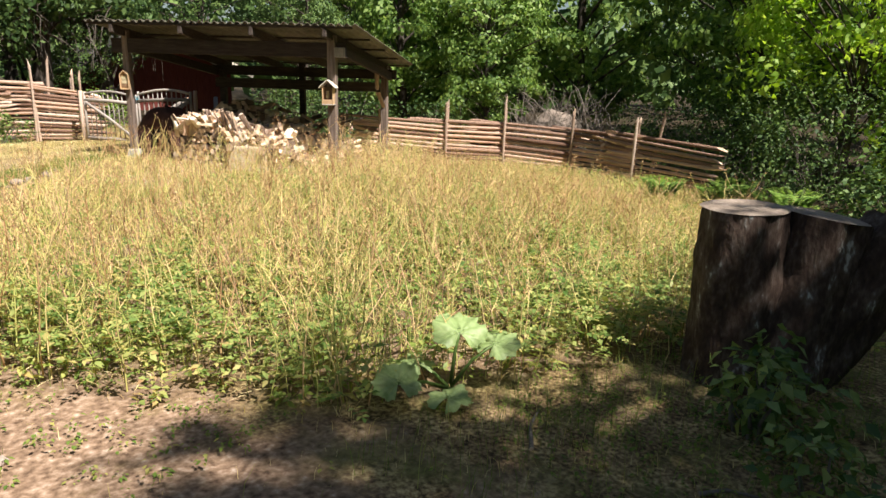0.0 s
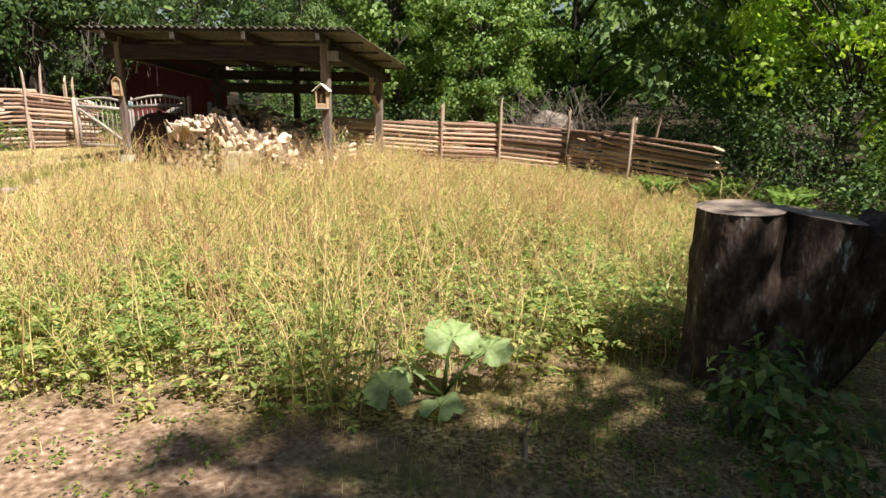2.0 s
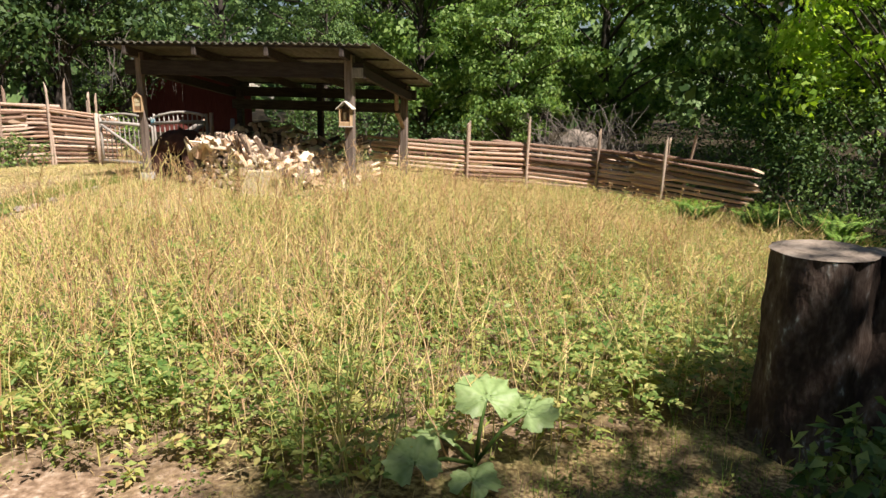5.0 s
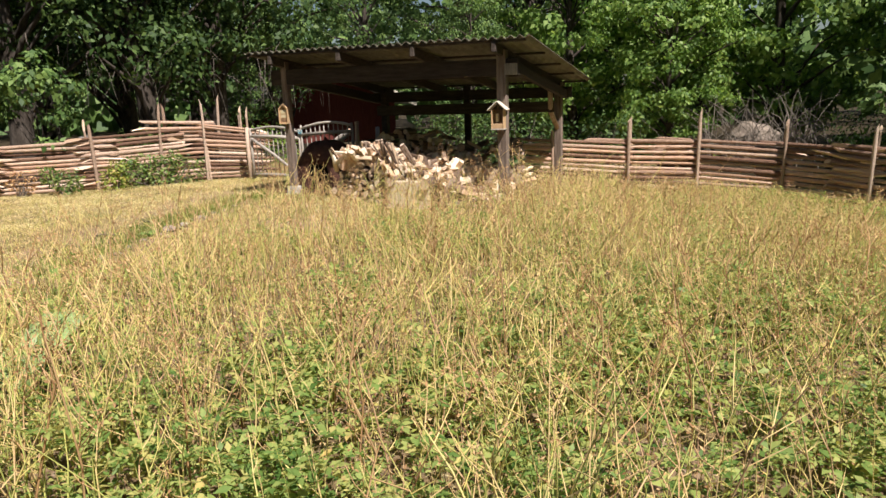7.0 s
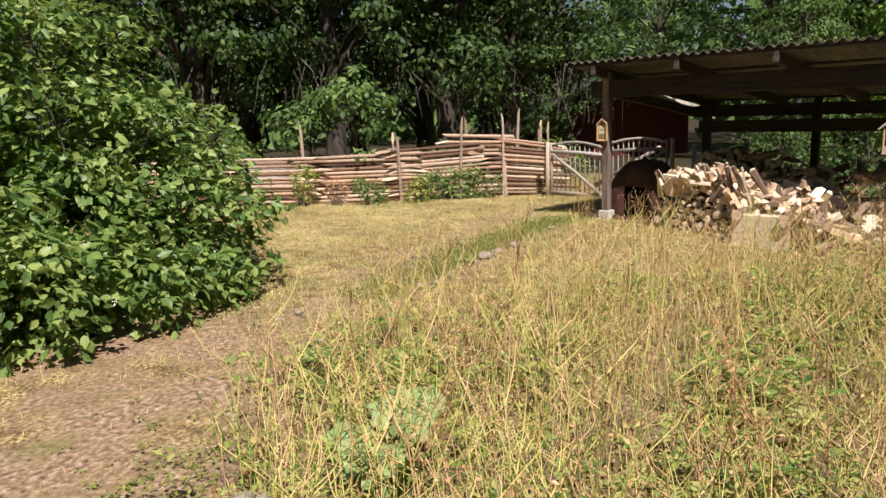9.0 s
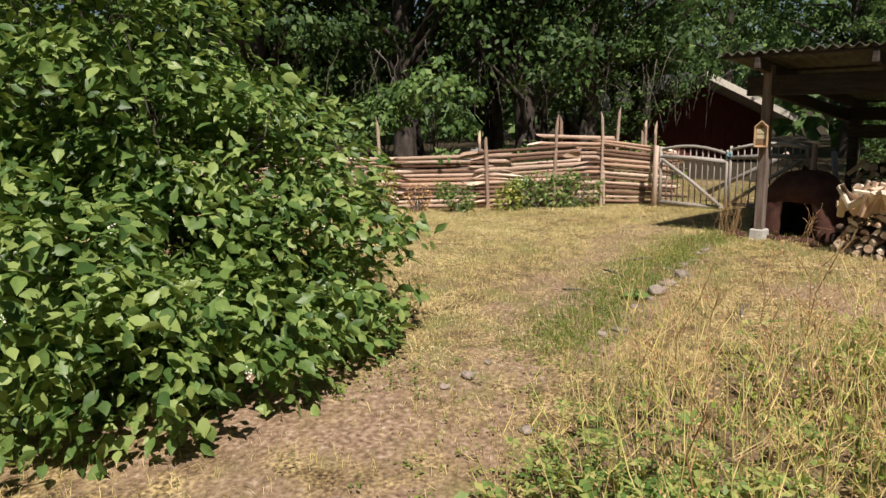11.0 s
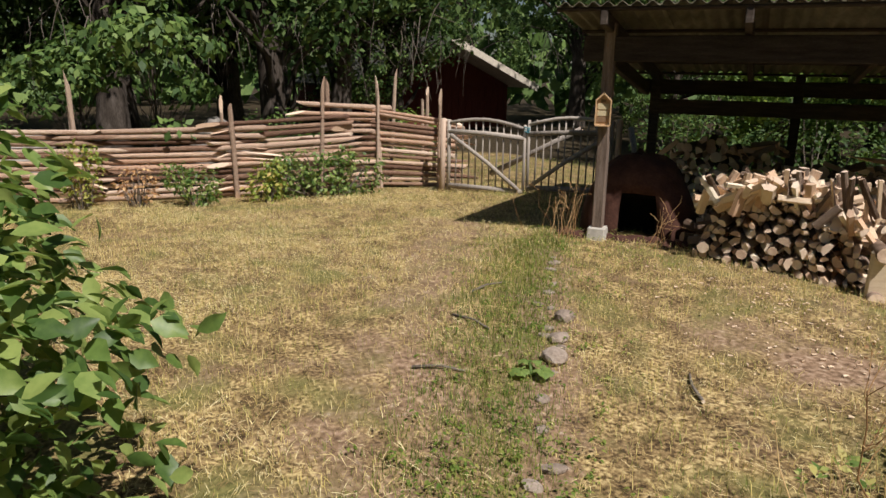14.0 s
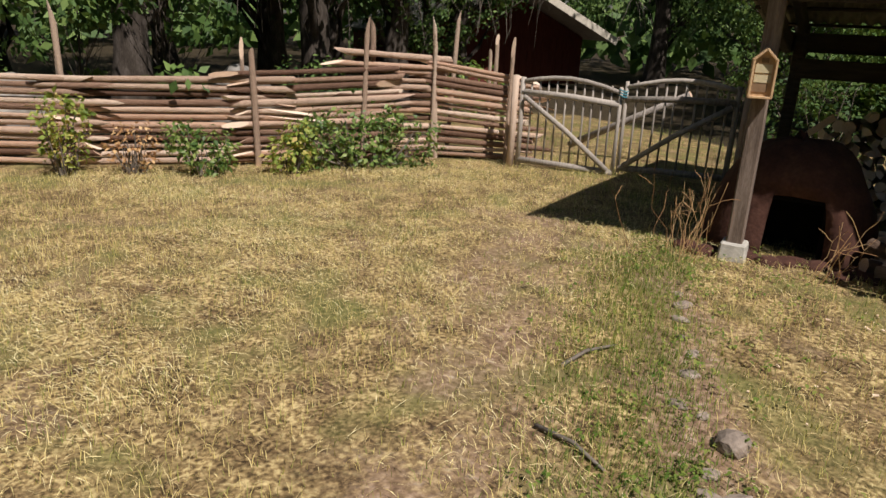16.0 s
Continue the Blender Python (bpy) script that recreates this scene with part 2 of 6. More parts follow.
def ground_mat():
    """Dry turf, trodden earth, grit and leaf litter, blended by broad and fine noise and by where people walk."""
    m = bpy.data.materials.new("ground")
    m.use_nodes = True
    t = m.node_tree
    n, l = t.nodes, t.links
    n.clear()
    out, p = n.new("ShaderNodeOutputMaterial"), n.new("ShaderNodeBsdfPrincipled")
    p.inputs["Roughness"].default_value, p.inputs["Specular IOR Level"].default_value = 0.95, 0.15
    l.new(p.outputs["BSDF"], out.inputs["Surface"])
    co = n.new("ShaderNodeTexCoord")

    def noise_tex(scale, detail=6.0):
        x = n.new("ShaderNodeTexNoise")
        x.inputs["Scale"].default_value, x.inputs["Detail"].default_value = scale, detail
        l.new(co.outputs["Object"], x.inputs["Vector"])
        return x.outputs["Fac"]

    def ramp(fac, stops):
        r = n.new("ShaderNodeValToRGB")
        while len(r.color_ramp.elements) < len(stops):
            r.color_ramp.elements.new(0.5)
        for e, (pos, c) in zip(r.color_ramp.elements, stops):
            e.position, e.color = pos, (*c, 1)
        l.new(fac, r.inputs["Fac"])
        return r.outputs["Color"]

    def mix(fac, a, b):
        x = n.new("ShaderNodeMix")
        x.data_type = "RGBA"
        l.new(fac, x.inputs[0])
        l.new(a, x.inputs[6])
        l.new(b, x.inputs[7])
        return x.outputs[2]

    straw = ramp(noise_tex(38), [(0.36, (0.08, 0.054, 0.026)), (0.5, (0.31, 0.22, 0.1)), (0.64, (0.62, 0.49, 0.24))])
    thatch = ramp(noise_tex(46), [(0.36, (0.045, 0.03, 0.015)), (0.5, (0.15, 0.1, 0.048)), (0.66, (0.36, 0.26, 0.125))])
    clump = ramp(noise_tex(4.5, 9), [(0.42, (0, 0, 0)), (0.58, (1, 1, 1))])
    turf = mix(clump, thatch, straw)
    soil = ramp(noise_tex(26, 12), [(0.28, (0.09, 0.055, 0.034)), (0.5, (0.27, 0.18, 0.115)), (0.62, (0.38, 0.27, 0.185)), (0.74, (0.54, 0.44, 0.34))])
    green = ramp(noise_tex(30), [(0.3, (0.09, 0.09, 0.03)), (0.7, (0.25, 0.23, 0.085))])
    at = n.new("ShaderNodeAttribute")
    at.attribute_name = "bare"
    edge = n.new("ShaderNodeMath")
    edge.operation = "MULTIPLY_ADD"
    l.new(noise_tex(2.2, 8), edge.inputs[0])
    edge.inputs[1].default_value = 2.4
    sub = n.new("ShaderNodeMath")
    sub.operation = "SUBTRACT"
    sub.inputs[1].default_value = 1.7
    l.new(at.outputs["Fac"], edge.inputs[2])
    l.new(edge.outputs[0], sub.inputs[0])
    bare = n.new("ShaderNodeMapRange")
    bare.inputs["From Min"].default_value, bare.inputs["From Max"].default_value = -0.35, 0.35
    l.new(sub.outputs[0], bare.inputs["Value"])
    gm = n.new("ShaderNodeMapRange")
    gm.inputs["From Min"].default_value, gm.inputs["From Max"].default_value = 0.5, 0.68
    l.new(noise_tex(1.9, 8), gm.inputs["Value"])
    col = mix(bare.outputs[0], mix(gm.outputs[0], turf, green), soil)
    wood = n.new("ShaderNodeAttribute")
    wood.attribute_name = "litter"
    litter = ramp(noise_tex(16, 8), [(0.3, (0.018, 0.014, 0.009)), (0.55, (0.05, 0.038, 0.022)), (0.75, (0.11, 0.085, 0.045))])
    col = mix(wood.outputs["Fac"], col, litter)
    l.new(col, p.inputs["Base Color"])
    bn = n.new("ShaderNodeBump")
    bn.inputs["Strength"].default_value, bn.inputs["Distance"].default_value = 0.5, 0.02
    l.new(noise_tex(75, 10), bn.inputs["Height"])
    l.new(bn.outputs["Normal"], p.inputs["Normal"])
    return m


M["ground"] = ground_mat()

# ---------------------------------------------------------------- mesh helpers


def link_mesh(name, verts, faces, mats, mat_index=None, smooth=False, parent=None):
    me = bpy.data.meshes.new(name)
    if isinstance(verts, np.ndarray):
        verts = np.ascontiguousarray(verts, dtype=np.float32)
        faces = np.ascontiguousarray(faces, dtype=np.int32)
        k = faces.shape[1]
        me.vertices.add(len(verts))
        me.vertices.foreach_set("co", verts.ravel())
        me.loops.add(faces.size)
        me.loops.foreach_set("vertex_index", faces.ravel())
        me.polygons.add(len(faces))
        me.polygons.foreach_set("loop_start", np.arange(0, faces.size, k, dtype=np.int32))
        if mat_index is not None:
            me.polygons.foreach_set("material_index", np.ascontiguousarray(mat_index, dtype=np.int32))
        me.update(calc_edges=True)
    else:
        me.from_pydata(verts, [], faces)
    for x in (mats if isinstance(mats, (list, tuple)) else [mats]):
        me.materials.append(x)
    if smooth:
        me.polygons.foreach_set("use_smooth", np.ones(len(me.polygons), dtype=bool))
    ob = new(name, me)
    if parent is not None:
        ob.parent = parent
    return ob


def part(name, bm, material, parent, label=""):
    me = bpy.data.meshes.new(name)
    bm.to_mesh(me)
    bm.free()
    for x in (material if isinstance(material, (list, tuple)) else [material]):
        me.materials.append(x)
    ob = new(name, me)
    ob.parent = parent
    if label:
        tagged(ob, label)
    return ob


def thing(name, x, y, z, rz=0.0, label="", category="", group=""):
    ob = new(name)
    ob.matrix_basis = pose(x, y, z, 0, 0, rz)
    return tagged(ob, label, category, group)


def box(bm, size, at=(0, 0, 0), rot=(0, 0, 0), bevel=0.006):
    """A bevelled box centred on at."""
    made = bmesh.ops.create_cube(bm, size=1.0)["verts"]
    bmesh.ops.scale(bm, vec=size, verts=made)
    if bevel:
        edges = list({e for v in made for e in v.link_edges})
        got = bmesh.ops.bevel(bm, geom=edges, offset=min(bevel, min(size) * 0.3), segments=1, affect="EDGES")
        made = list({v for f in got["faces"] for v in f.verts} | {v for v in made if v.is_valid})
    bmesh.ops.transform(bm, matrix=pose(*at, *rot), verts=made)
    return made


def tube(bm, pts, radii, sides=8, wobble=0.0, seed=0, caps=True):
    """A tapering, slightly uneven round pole along pts."""
    rng = random.Random(seed)
    rings = []
    pts = [Vector(p) for p in pts]
    for i, p in enumerate(pts):
        d = (pts[min(i + 1, len(pts) - 1)] - pts[max(i - 1, 0)]).normalized()
        s = d.orthogonal().normalized()
        if i and abs(s.dot(last)) < 0.99:
            s = (last - d * last.dot(d)).normalized()
        last = s
        c = d.cross(s)
        ring = []
        for k in range(sides):
            a = 2 * math.pi * k / sides
            r = radii[i] * (1 + wobble * (rng.random() - 0.5) * 2)
            ring.append(bm.verts.new(p + (s * math.cos(a) + c * math.sin(a)) * r))
        rings.append(ring)
    for a, b in zip(rings, rings[1:]):
        for k in range(sides):
            f = bm.faces.new((a[k], a[(k + 1) % sides], b[(k + 1) % sides], b[k]))
            f.smooth = True
    if caps:
        for ring, flip in ((rings[0], True), (rings[-1], False)):
            f = bm.faces.new(ring[::-1] if flip else ring)
            f.material_index = 1
    return rings


def np_tubes(paths, radii, sides=3):
    """Many thin tubes at once. paths: n x k x 3, radii: n x k."""
    n, k, _ = paths.shape
    d = np.gradient(paths, axis=1)
    d /= np.linalg.norm(d, axis=2, keepdims=True) + 1e-9
    ref = np.where(np.abs(d[..., 2:3]) > 0.8, np.array([1.0, 0, 0]), np.array([0, 0, 1.0]))
    s = np.cross(d, ref)
    s /= np.linalg.norm(s, axis=2, keepdims=True) + 1e-9
    c = np.cross(d, s)
    a = np.arange(sides) * 2 * np.pi / sides
    v = paths[:, :, None] + radii[:, :, None, None] * (s[:, :, None] * np.cos(a)[:, None] + c[:, :, None] * np.sin(a)[:, None])
    idx = np.arange(n * k * sides).reshape(n, k, sides)
    nx = np.roll(idx, -1, axis=2)
    f = np.stack([idx[:, :-1], nx[:, :-1], nx[:, 1:], idx[:, 1:]], -1).reshape(-1, 4)
    return v.reshape(-1, 3), f


def np_leaves(at, normal, along, length, width, fold=0.12):
    """Leaves of four triangles, as two quads folded at the midrib: base, side, tip, side."""
    along = along - normal * (along * normal).sum(1, keepdims=True)
    along /= np.linalg.norm(along, axis=1, keepdims=True) + 1e-9
    across = np.cross(normal, along)
    L, W = length[:, None], width[:, None]
    base = at
    mid = at + along * L * 0.45 - normal * L * 0.03
    tip = at + along * L - normal * L * 0.12
    l = at + along * L * 0.38 + across * W * 0.5 + normal * W * fold
    r = at + along * L * 0.38 - across * W * 0.5 + normal * W * fold
    v = np.stack([base, l, tip, r, mid], 1).reshape(-1, 3)
    i = np.arange(len(at))[:, None] * 5
    f = np.stack([i + [0, 4, 1], i + [1, 4, 2], i + [0, 3, 4], i + [3, 2, 4]], 1).reshape(-1, 3)
    return v, f


def unit(a):
    return a / (np.linalg.norm(a, axis=-1, keepdims=True) + 1e-9)


def gz(x, y):
    """Height of the ground: level yard that falls away behind the shed and towards the fences."""
    x, y = np.asarray(x, float), np.asarray(y, float)
    a = np.clip(-5.3 - x, 0, 12)
    s = np.clip((x + 8.8) / 2.2, 0, 1)
    b = (1 - s) * 0.05 * np.clip(y - 15.5, 0, 11) + s * 0.085 * np.clip(y - 13.7, 0, 9.5)
    return -0.036 * a - b + 0.015 * np.sin(x * 1.7 + y * 0.6) * np.cos(y * 1.3 - x * 0.4)


def g1(x, y):
    return float(gz(x, y))


def inside(poly, x, y):
    """Points inside a polygon, by crossings."""
    x, y = np.asarray(x), np.asarray(y)
    r = np.zeros(x.shape, bool)
    for (x0, y0), (x1, y1) in zip(poly, poly[1:] + poly[:1]):
        if y0 != y1:
            r ^= ((y0 > y) != (y1 > y)) & (x < (x1 - x0) * (y - y0) / (y1 - y0) + x0)
    return r


# ---------------------------------------------------------------- ground
FIELD = [(2.1, 9.8), (2.9, 10.7), (3.45, 11.25), (3.75, 11.8), (3.9, 12.5), (4.1, 13.3), (4.6, 14.2), (5.6, 15.2), (7.0, 18.0), (6.0, 21.5), (-2.2, 22.3), (-4.4, 22.2), (-6.2, 19.6), (-4.9, 17.6), (-3.0, 15.3), (-2.7, 13.4), (-2.5, 12.0), (-2.4, 11.0), (-2.1, 10.3), (-1.25, 9.5), (-0.3, 9.22), (0.9, 9.2)]


def steps(lo, hi, step, far):
    mid = list(np.arange(lo, hi + 1e-6, step))
    out, d = [], step
    x = hi
    while x < far:
        d *= 1.35
        x += d
        out.append(x)
    back, d, x = [], step, lo
    while x > -far:
        d *= 1.35
        x -= d
        back.append(x)
    return np.array(back[::-1] + mid + out)


gxs, gys = steps(-16, 9, 0.16, 600), steps(3, 27, 0.16, 600)
GX, GY = np.meshgrid(gxs, gys, indexing="ij")
near = (GX > -16) & (GX < 9) & (GY > 3) & (GY < 27)
GZ = gz(GX, GY) + near * np.random.normal(0, 0.0018, GX.shape)
gi = np.arange(GX.size).reshape(GX.shape)
gf = np.stack([gi[:-1, :-1], gi[1:, :-1], gi[1:, 1:], gi[:-1, 1:]], -1).reshape(-1, 4)
ground = link_mesh("ground", np.stack([GX, GY, GZ], -1).reshape(-1, 3), gf, M["ground"], smooth=True)
tagged(ground, "dry trodden yard with turf, bare earth and grit", "ground", kind="structure")
# how bare: trodden path from the start along the shrub, the strip of earth before the firewood, soil under the meadow
bare = np.full(GX.shape, -0.25)
for (x0, y0), (x1, y1), w, amount in (((7.5, 9.2), (2.6, 9.6), 1.1, 0.95), ((5.6, 10.6), (2.4, 9.9), 0.8, 1.0), ((2.8, 9.6), (-0.5, 8.5), 0.8, 0.75), ((-0.5, 8.6), (-4.5, 10.3), 0.45, 0.55), ((-4.5, 10.3), (-8.2, 12.4), 0.4, 0.42), ((-3.6, 10.4), (-6.6, 12.6), 0.16, 0.6), ((-4.1, 12.45), (-3.4, 12.55), 0.28, 0.8), ((-2.7, 10.1), (-6.2, 12.4), 0.12, 0.8), ((-5.8, 14.6), (-3.2, 16.1), 0.6, 0.9), ((-2.4, 6.2), (-2.0, 8.3), 0.7, 0.8)):
    dx, dy = x1 - x0, y1 - y0
    u = np.clip(((GX - x0) * dx + (GY - y0) * dy) / (dx * dx + dy * dy), 0, 1)
    dist = np.hypot(GX - x0 - u * dx, GY - y0 - u * dy)
    bare = np.maximum(bare, amount * np.clip(1.6 - dist / w, 0, 1))
bare = np.where(inside(FIELD, GX, GY), np.maximum(bare, 0.55), bare)
att = ground.data.attributes.new("bare", "FLOAT", "POINT")
att.data.foreach_set("value", bare.ravel().astype(np.float32))
# leaf litter under the trees round the yard
edge_in = np.maximum.reduce([-12.4 - GX, GY - 23.2, GX - 8.2, 1.0 - GY])
open_grass = (GX > -17.5) & (GX < -9) & (GY > 13.6) & (GY < 18.5)
litter = np.where(open_grass, 0.0, np.clip(edge_in / 0.8 + 0.3, 0, 1))
litter = np.where(inside(FIELD, GX, GY), np.maximum(litter, 0.3), litter)
att = ground.data.attributes.new("litter", "FLOAT", "POINT")
att.data.foreach_set("value", litter.ravel().astype(np.float32))

# ---------------------------------------------------------------- woodshed
SX, SY = -6.8, 13.3                     # foot of the front corner post by the gate
SA = math.degrees(math.atan2(2.45, 2.75))
SW, SD = 3.68, 3.5                     # along the front, front to back
shed = thing("woodshed", SX, SY, 0, SA, "open timber woodshed with corrugated lean-to roof, full of firewood", "shed")


def shed_xy(u, v):
    a = radians(SA)
    return SX + u * math.cos(a) - v * math.sin(a), SY + u * math.sin(a) + v * math.cos(a)


def shed_g(u, v):
    return g1(*shed_xy(u, v))


def roof_z(v):
    return 2.17 - 0.135 * v


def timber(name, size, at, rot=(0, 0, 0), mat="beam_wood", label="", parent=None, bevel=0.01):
    bm = bmesh.new()
    box(bm, size, (0, 0, 0), (0, 0, 0), bevel)
    ob = part(name, bm, M[mat], parent or shed, label)
    ob.matrix_basis = pose(*at, *rot)
    return ob


# two back posts take the darkened beam_wood, for the shade they stand in
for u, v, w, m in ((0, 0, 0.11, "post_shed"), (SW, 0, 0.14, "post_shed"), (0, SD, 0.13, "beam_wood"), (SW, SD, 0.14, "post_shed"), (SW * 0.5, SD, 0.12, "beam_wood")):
    lo, hi = shed_g(u, v) - 0.05, roof_z(v) - 0.08
    if u == 0 and v == 0:
        lo = 0.05
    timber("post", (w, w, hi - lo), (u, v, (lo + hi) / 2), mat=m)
bm = bmesh.new()
bmesh.ops.create_cone(bm, cap_ends=True, segments=4, radius1=0.15, radius2=0.125, depth=0.26)
bmesh.ops.rotate(bm, matrix=Matrix.Rotation(math.pi / 4, 3, "Z"), verts=bm.verts)
bmesh.ops.bevel(bm, geom=bm.edges[:], offset=0.012, segments=1, affect="EDGES")
ft = part("footing", bm, M["concrete"], shed, "tapered concrete footing")
ft.matrix_basis = pose(0, 0, -0.05)
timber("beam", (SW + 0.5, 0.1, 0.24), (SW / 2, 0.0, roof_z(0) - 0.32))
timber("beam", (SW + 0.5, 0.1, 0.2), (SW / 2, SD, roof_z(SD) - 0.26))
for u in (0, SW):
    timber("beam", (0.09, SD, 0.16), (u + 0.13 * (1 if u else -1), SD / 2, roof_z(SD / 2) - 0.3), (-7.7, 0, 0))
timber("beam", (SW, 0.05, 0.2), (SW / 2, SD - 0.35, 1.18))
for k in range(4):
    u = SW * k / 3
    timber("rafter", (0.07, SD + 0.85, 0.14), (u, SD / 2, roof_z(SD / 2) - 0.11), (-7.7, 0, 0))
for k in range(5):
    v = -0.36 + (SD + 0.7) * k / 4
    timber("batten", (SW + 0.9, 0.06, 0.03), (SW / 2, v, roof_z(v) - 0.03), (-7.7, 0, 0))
bm = bmesh.new()
tube(bm, [(SW, SD - 0.02, 0.75), (SW - 0.08, SD - 0.3, 1.1), (SW, SD - 0.65, 1.5)], [0.05, 0.045, 0.045], 7, 0.1, 3)
part("brace", bm, [M["post_wood"], M["cut_end"]], shed, "curved natural timber brace")
timber("bracket", (0.2, 0.04, 0.16), (SW + 0.14, -0.05, 1.82), (0, 0, 0), "grey_wood")
# corrugated roof in overlapping sheets
for k in range(5):
    n, m, x0, x1 = 40, 9, -0.46 + k * 0.92, -0.46 + k * 0.92 + 0.97
    us, vs = np.linspace(x0, x1, n), np.linspace(-0.42, SD + 0.45, m)
    U, V = np.meshgrid(us, vs, indexing="ij")
    Z = roof_z(V) + 0.022 * np.sin(U * 2 * np.pi / 0.13) + 0.008 * (k % 2) + 0.01
    vt = np.stack([U, V, Z], -1).reshape(-1, 3)
    i = np.arange(n * m).reshape(n, m)
    top = np.stack([i[:-1, :-1], i[1:, :-1], i[1:, 1:], i[:-1, 1:]], -1).reshape(-1, 4)
    off = n * m
    rim = np.concatenate([i[:, 0], i[-1, 1:], i[::-1, -1][1:], i[0, ::-1][1:-1]])
    side = np.stack([rim, np.roll(rim, -1), np.roll(rim, -1) + off, rim + off], -1)
    link_mesh("roof_sheet", np.concatenate([vt, vt - [0, 0, 0.008]]), np.concatenate([top, top[:, ::-1] + off, side]), M["sheet"], smooth=True, parent=shed)

# notice box on the corner post
notice = thing("notice_box", SX + 0.02, SY - 0.05, 1.12, SA + 12, "small pitched wooden notice box screwed to the shed post", "sign")
bm = bmesh.new()
prof = [(-0.07, 0), (0.07, 0), (0.07, 0.24), (0, 0.31), (-0.07, 0.24)]
fr = [bm.verts.new((x, -0.075, z)) for x, z in prof]
bk = [bm.verts.new((x, -0.035, z)) for x, z in prof]
bm.faces.new(fr)
bm.faces.new(bk[::-1])
for k in range(5):
    bm.faces.new((fr[k], bk[k], bk[(k + 1) % 5], fr[(k + 1) % 5]))
part("body", bm, M["box_wood"], notice)
for (xa, za), (xb, zb) in zip(prof, prof[1:] + prof[:1]):
    bm = bmesh.new()
    L = math.hypot(xb - xa, zb - za)
    box(bm, (L + 0.016, 0.075, 0.016), ((xa + xb) / 2, -0.075, (za + zb) / 2), (0, -math.degrees(math.atan2(zb - za, xb - xa)), 0), 0.003)
    part("rim", bm, M["box_wood"], notice)
for (x, z, w, h, mt) in ((0, 0.185, 0.105, 0.055, "paper"), (0, 0.12, 0.105, 0.05, "paper"), (-0.01, 0.06, 0.095, 0.055, "print_brown"), (0.0, 0.238, 0.045, 0.03, "print_brown")):
    bm = bmesh.new()
    box(bm, (w, 0.004, h), (x, -0.079, z), (0, 0, 0), 0)
    part("notice_sheet", bm, M[mt], notice)

# bird feeder on the other front post
fx, fy = shed_xy(SW - 0.02, -0.16)
feeder = thing("bird_feeder", fx, fy, 0.98, SA + 6, "small open wooden bird feeder with pitched roof on a post", "bird feeder")
bm = bmesh.new()
box(bm, (0.2, 0.17, 0.02), (0, 0, 0.01))
part("tray", bm, M["grey_wood"], feeder)
for sx in (-0.085, 0.085):
    bm = bmesh.new()
    box(bm, (0.018, 0.16, 0.27), (sx, 0, 0.15))
    part("side_panel", bm, M["box_wood"], feeder)
bm = bmesh.new()
box(bm, (0.16, 0.016, 0.27), (0, 0.06, 0.15))
part("back_panel", bm, M["print_brown"], feeder)
bm = bmesh.new()
box(bm, (0.16, 0.016, 0.07), (0, -0.065, 0.055))
part("front_ledge", bm, M["box_wood"], feeder)
bm = bmesh.new()
box(bm, (0.045, 0.045, 0.12), (-0.01, -0.01, 0.17))
part("feed_block", bm, M["paper"], feeder)
for s in (-1, 1):
    bm = bmesh.new()
    box(bm, (0.19, 0.23, 0.018), (s * 0.07, 0, 0.34), (0, s * 42, 0))
    part("roof_board", bm, M["feeder_roof"], feeder)

# ---------------------------------------------------------------- gate
GA = math.degrees(math.atan2(0.92, 0.9))
gate_w = 1.21


def gate_leaf(x, y, flip):
    z = g1(x, y)
    leaf = thing("gate_leaf", x, y, z, GA, "weathered pole gate leaf with bowed top rail and diagonal brace", "gate", "gate leaves")
    leaf.matrix_basis = leaf.matrix_basis @ Matrix.Diagonal((1, 1, 1.1, 1))
    f = -1 if flip else 1
    W = gate_w - 0.03

    def pole(name, pts, r, seed, mat="grey_wood"):
        bm = bmesh.new()
        tube(bm, pts, [r * (1 - 0.12 * k / len(pts)) for k in range(len(pts))], 7, 0.08, seed)
        part(name, bm, [M[mat], M["cut_end"]], leaf)

    pole("bottom_rail", [(0, 0, 0.09), (f * W / 2, 0.005, 0.085), (f * W, 0, 0.07)], 0.036, 1)
    pole("middle_rail", [(0, 0, 0.84), (f * W / 2, 0.01, 0.83), (f * W, 0, 0.79)], 0.036, 2)
    pole("top_rail", [(f * W * k / 6, 0, 0.92 + 0.13 * math.sin(math.pi * (0.16 + 0.78 * k / 6)) - 0.03) for k in range(7)], 0.026, 3)
    pole("brace", [(f * 0.04, -0.045, 0.8), (f * W * 0.5, -0.05, 0.47), (f * W * 0.95, -0.045, 0.1)], 0.032, 4)
    pole("stile", [(0, 0, 0.02), (0.005, 0, 0.5), (0, 0, 1.0)], 0.032, 5)
    pole("stile", [(f * W, 0, 0.02), (f * W, 0.004, 0.5), (f * W, 0, 0.97)], 0.024, 6)
    for k in range(1, 11):
        u = f * W * k / 11
        top = 0.9 + 0.13 * math.sin(math.pi * (0.16 + 0.78 * k / 11)) - 0.02
        if k % 2 == 0:
            top = 0.98
        b = random.uniform(-0.012, 0.012)
        pole("picket", [(u, 0.01, 0.08), (u + b, 0.014, 0.5), (u + b / 2, 0.01, top)], 0.0125, 10 + k)
    return leaf


